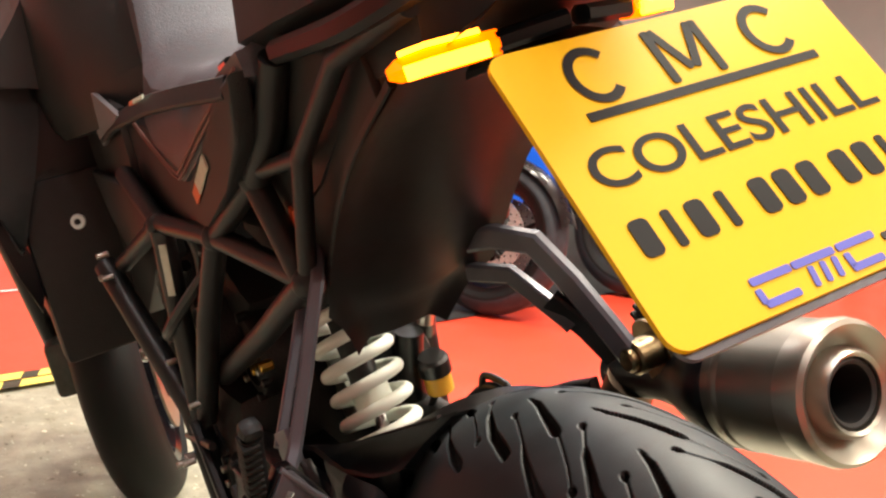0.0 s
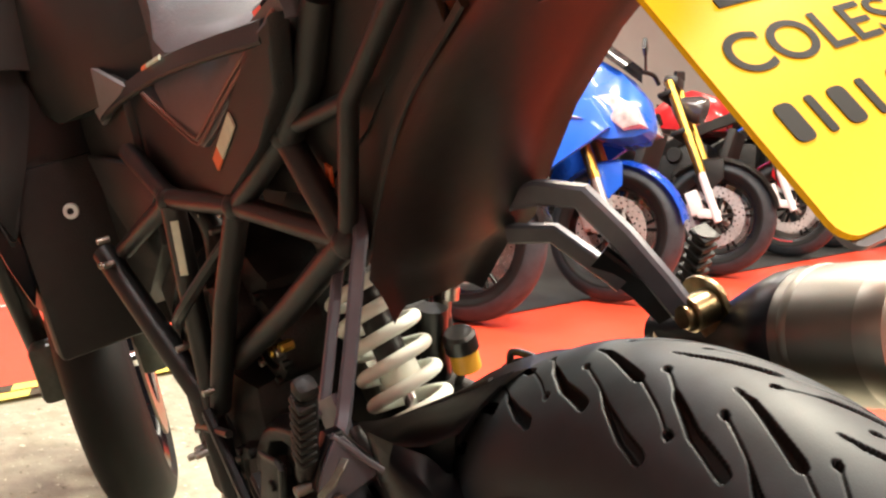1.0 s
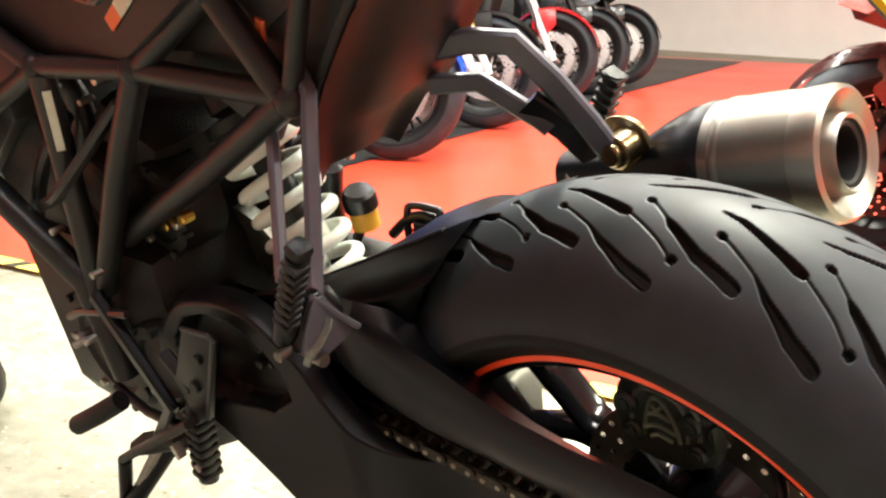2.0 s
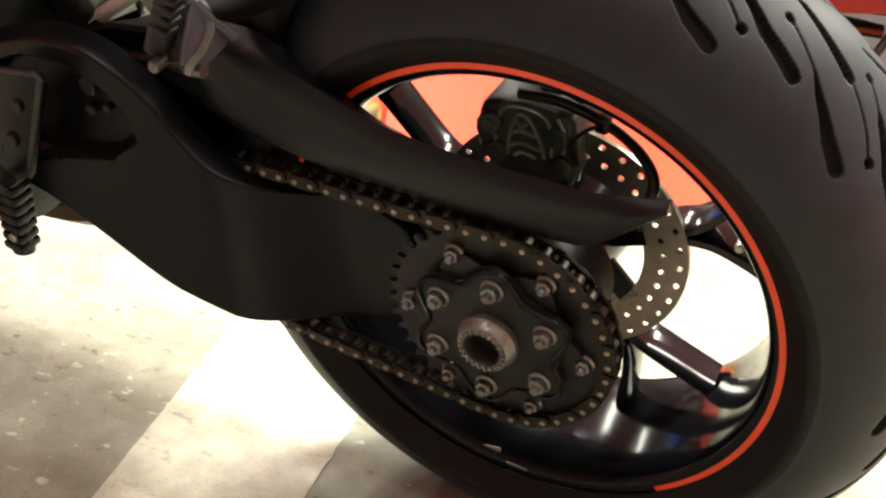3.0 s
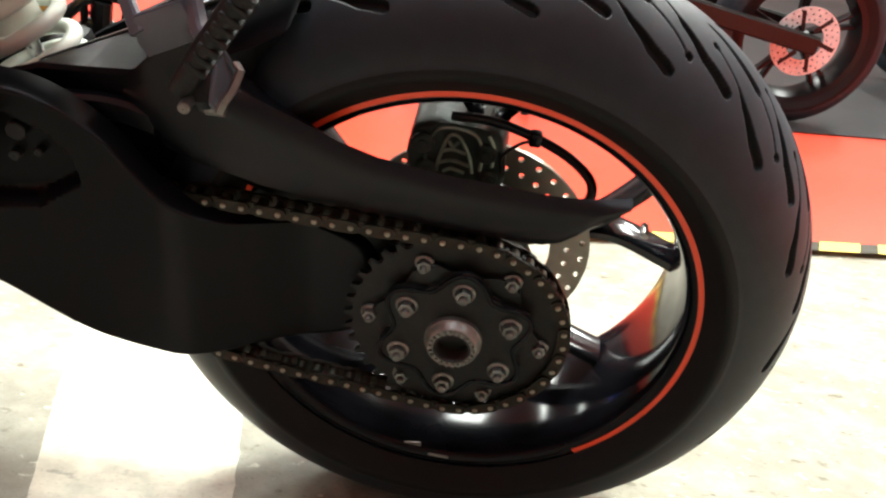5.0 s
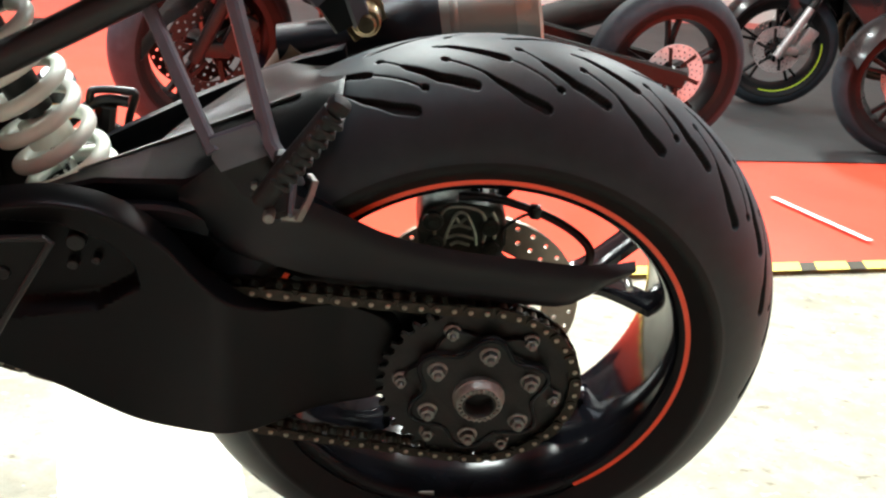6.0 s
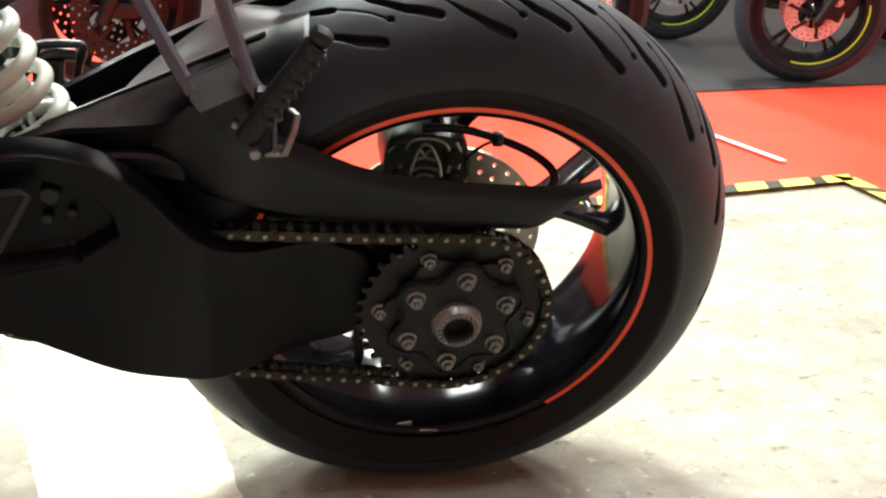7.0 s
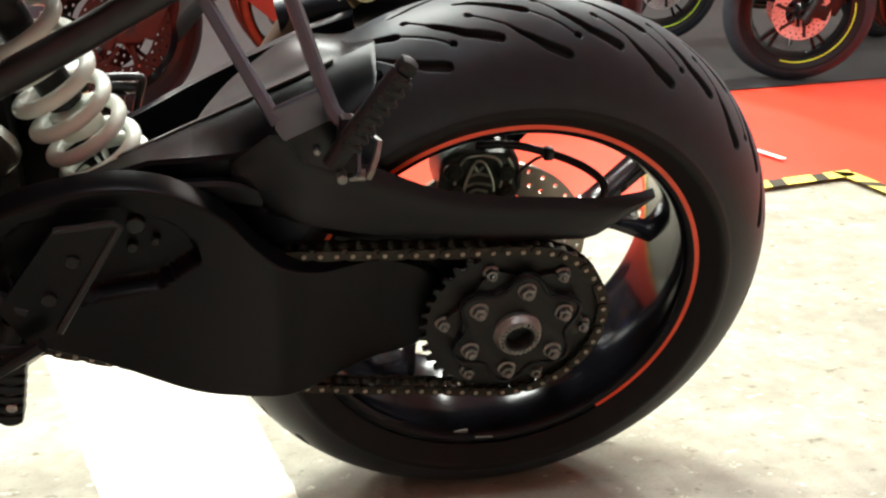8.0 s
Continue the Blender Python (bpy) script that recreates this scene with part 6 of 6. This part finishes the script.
    for s in (-1, 1):
        part("frame_spar", bar([(s * 0.09, -0.38, 0.82), (s * 0.17, -0.6, 0.7), (s * 0.15, -0.95, 0.48)], 0.03, 0.07, True), BLACK_PAINT if style == "sport" else DARK_STEEL, root)
        part("swingarm", bar([(s * 0.11, -0.95, 0.42), (s * 0.11, -base - 0.02, 0.3)], 0.03, 0.06), DARK_STEEL, root)
        part("handlebar", tube([(s * 0.08, -0.36, 0.98), (s * 0.22, -0.36, 1.0), (s * 0.38, -0.44, 0.99)], 0.012, 10, True), HOSE, root)
        part("mirror", bar([(s * 0.3, -0.38, 1.1), (s * 0.4, -0.36, 1.12)], 0.02, 0.06, b=0.4), HOSE, root)
        part("mirror_stem", tube([(s * 0.26, -0.38, 1.0), (s * 0.34, -0.37, 1.1)], 0.007, 8), HOSE, root)
    bm = bmesh.new()
    sweep(bm, smooth_path([(0.16, -0.98, 0.32), (0.19, -1.2, 0.4), (0.2, -1.5, 0.5)], 4), circle(0.06, 18))
    part("muffler", bm, SOOT if style == "sport" else MUFFLER, root)
    part("side_stand", tube([(-0.12, -0.78, 0.28), (-0.2, -0.7, 0.13), (-0.27, -0.66, -0.035)], 0.012, 10), HOSE, root)
    if style == "sport":
        bm = bmesh.new()
        sec = ((0.12, 0.74, 0.8, 0.05), (0.08, 0.7, 0.88, 0.13), (-0.02, 0.68, 0.98, 0.18), (-0.16, 0.7, 1.05, 0.2), (-0.3, 0.74, 1.08, 0.18))
        ring_skin(bm, [[(-w, y, zb), (-w * 1.1, y, zb + (zt - zb) * 0.4), (-w * 0.6, y, zt), (w * 0.6, y, zt), (w * 1.1, y, zb + (zt - zb) * 0.4), (w, y, zb)] for y, zb, zt, w in sec])
        nose = part("nose_fairing", bm, body, root)
        for s in (-1, 1):
            bm = bmesh.new()
            prism(bm, [(0.0, 0.72), (-0.1, 0.84), (-0.4, 0.86), (-0.62, 0.74), (-0.85, 0.5), (-0.78, 0.3), (-0.55, 0.28), (-0.38, 0.42), (-0.22, 0.56)], s * 0.205 - 0.012, s * 0.205 + 0.012, 0.008, 2)
            side_ = part("side_fairing", bm, body, root)
            bm = bmesh.new()
            prism(bm, [(-0.12, 0.755), (-0.3, 0.79), (-0.5, 0.745), (-0.3, 0.765)], s * 0.222 - 0.006, s * 0.222 + 0.006, 0.003)
            part("fairing_decal", bm, WHITE_PAINT, side_)
            bm = bmesh.new()
            prism(bm, [(0.118, 0.745), (0.075, 0.83), (-0.03, 0.87), (-0.1, 0.86), (-0.05, 0.78), (0.04, 0.72)], s * 0.105 - 0.085, s * 0.105 + 0.085, 0.012)
            part("headlamp", bm, LAMP_GLASS, nose)
        bm = bmesh.new()
        ring_skin(bm, [[(-w, y, z), (-w * 0.5, y + 0.02, z + 0.05), (w * 0.5, y + 0.02, z + 0.05), (w, y, z)] for y, z, w in ((0.0, 0.98, 0.15), (-0.12, 1.06, 0.16), (-0.26, 1.16, 0.13))], False, False)
        bmesh.ops.solidify(bm, geom=bm.faces[:], thickness=0.004)
        part("windscreen", bm, CLEAR_LENS, nose)
    else:
        bm = bmesh.new()
        sweep(bm, [(0, -0.27, 0.88), (0, -0.16, 0.86), (0, -0.12, 0.85)], circle(0.075, 20), scales=[0.6, 1, 0.95])
        part("headlamp", bm, DARK_LAMP, root)
        bm = bmesh.new()
        box(bm, (0, -0.3, 1.0), (0.14, 0.08, 0.06), 0.015)
        part("instrument", bm, HOSE, root)
        for z in (0.72, 0.92):
            bm = bmesh.new()
            box(bm, (0, -0.02 - 0.467 * (z - 0.3), z), (0.26, 0.08, 0.03), 0.01, Matrix.Rotation(radians(25), 4, "X"))
            part("fork_clamp", bm, DARK_STEEL, root)
    for s in (-1, 1):
        part("brake_line", tube([(s * 0.1, -0.08, 0.42), (s * 0.13, -0.12, 0.6), (s * 0.08, -0.28, 0.86)], 0.005, 6, True), HOSE, root)
    return root


ECHELON = (0.5, -0.86)
display_bike("black parked motorcycle with drilled silver brake discs", (1.45, 2.62), ECHELON, BLACK_PAINT, guard=BLACK_PAINT, style="naked", fork=DARK_STEEL)
display_bike("bright blue faired sports motorcycle with gold fork tubes", (2.27, 2.74), ECHELON, BLUE_PAINT)
display_bike("naked motorcycle with long gold fork tubes and grey mudguard", (3.3, 3.12), ECHELON, BLUE_PAINT, guard=DARK_STEEL, style="naked", lower_fork=WHITE_PAINT)
display_bike("red motorcycle with red mudguard and red rim stripes", (4.35, 3.5), ECHELON, RED_PAINT, fork=SILVER, stripe=RED_STRIPE, style="naked", lower_fork=WHITE_PAINT)
display_bike("dark blue motorcycle with black forks", (5.05, 3.72), ECHELON, BLUE_PAINT, guard=BLACK_PAINT, fork=DARK_STEEL, style="naked")
display_bike("black faired motorcycle on the black mat", (5.8, 3.95), ECHELON, BLACK_PAINT, style="sport", fork=DARK_STEEL)
display_bike("dark red faired motorcycle with silver discs", (2.17, 0.64), (-0.28, 1.4), DARK_RED_PAINT, turn=22.0, base=1.58, rear_disc=PALE_DISC, fork=DARK_STEEL, disc_mat=DARK_STEEL, lower_fork=DARK_STEEL)
display_bike("black motorcycle with lime green rim stripes", (2.73, -1.98), (-0.1, 1), BLACK_PAINT, stripe=GREEN_STRIPE, fork=DARK_STEEL, lower_fork=DARK_STEEL, rear_disc=PALE_DISC, disc_mat=SILVER, turn=-25.0, small=True)
display_bike("black motorcycle with lime green rim stripes", (3.84, -1.86), (-0.1, 1), BLACK_PAINT, stripe=GREEN_STRIPE, fork=DARK_STEEL, rear_disc=PALE_DISC, disc_mat=SILVER, turn=-15.0, small=True)
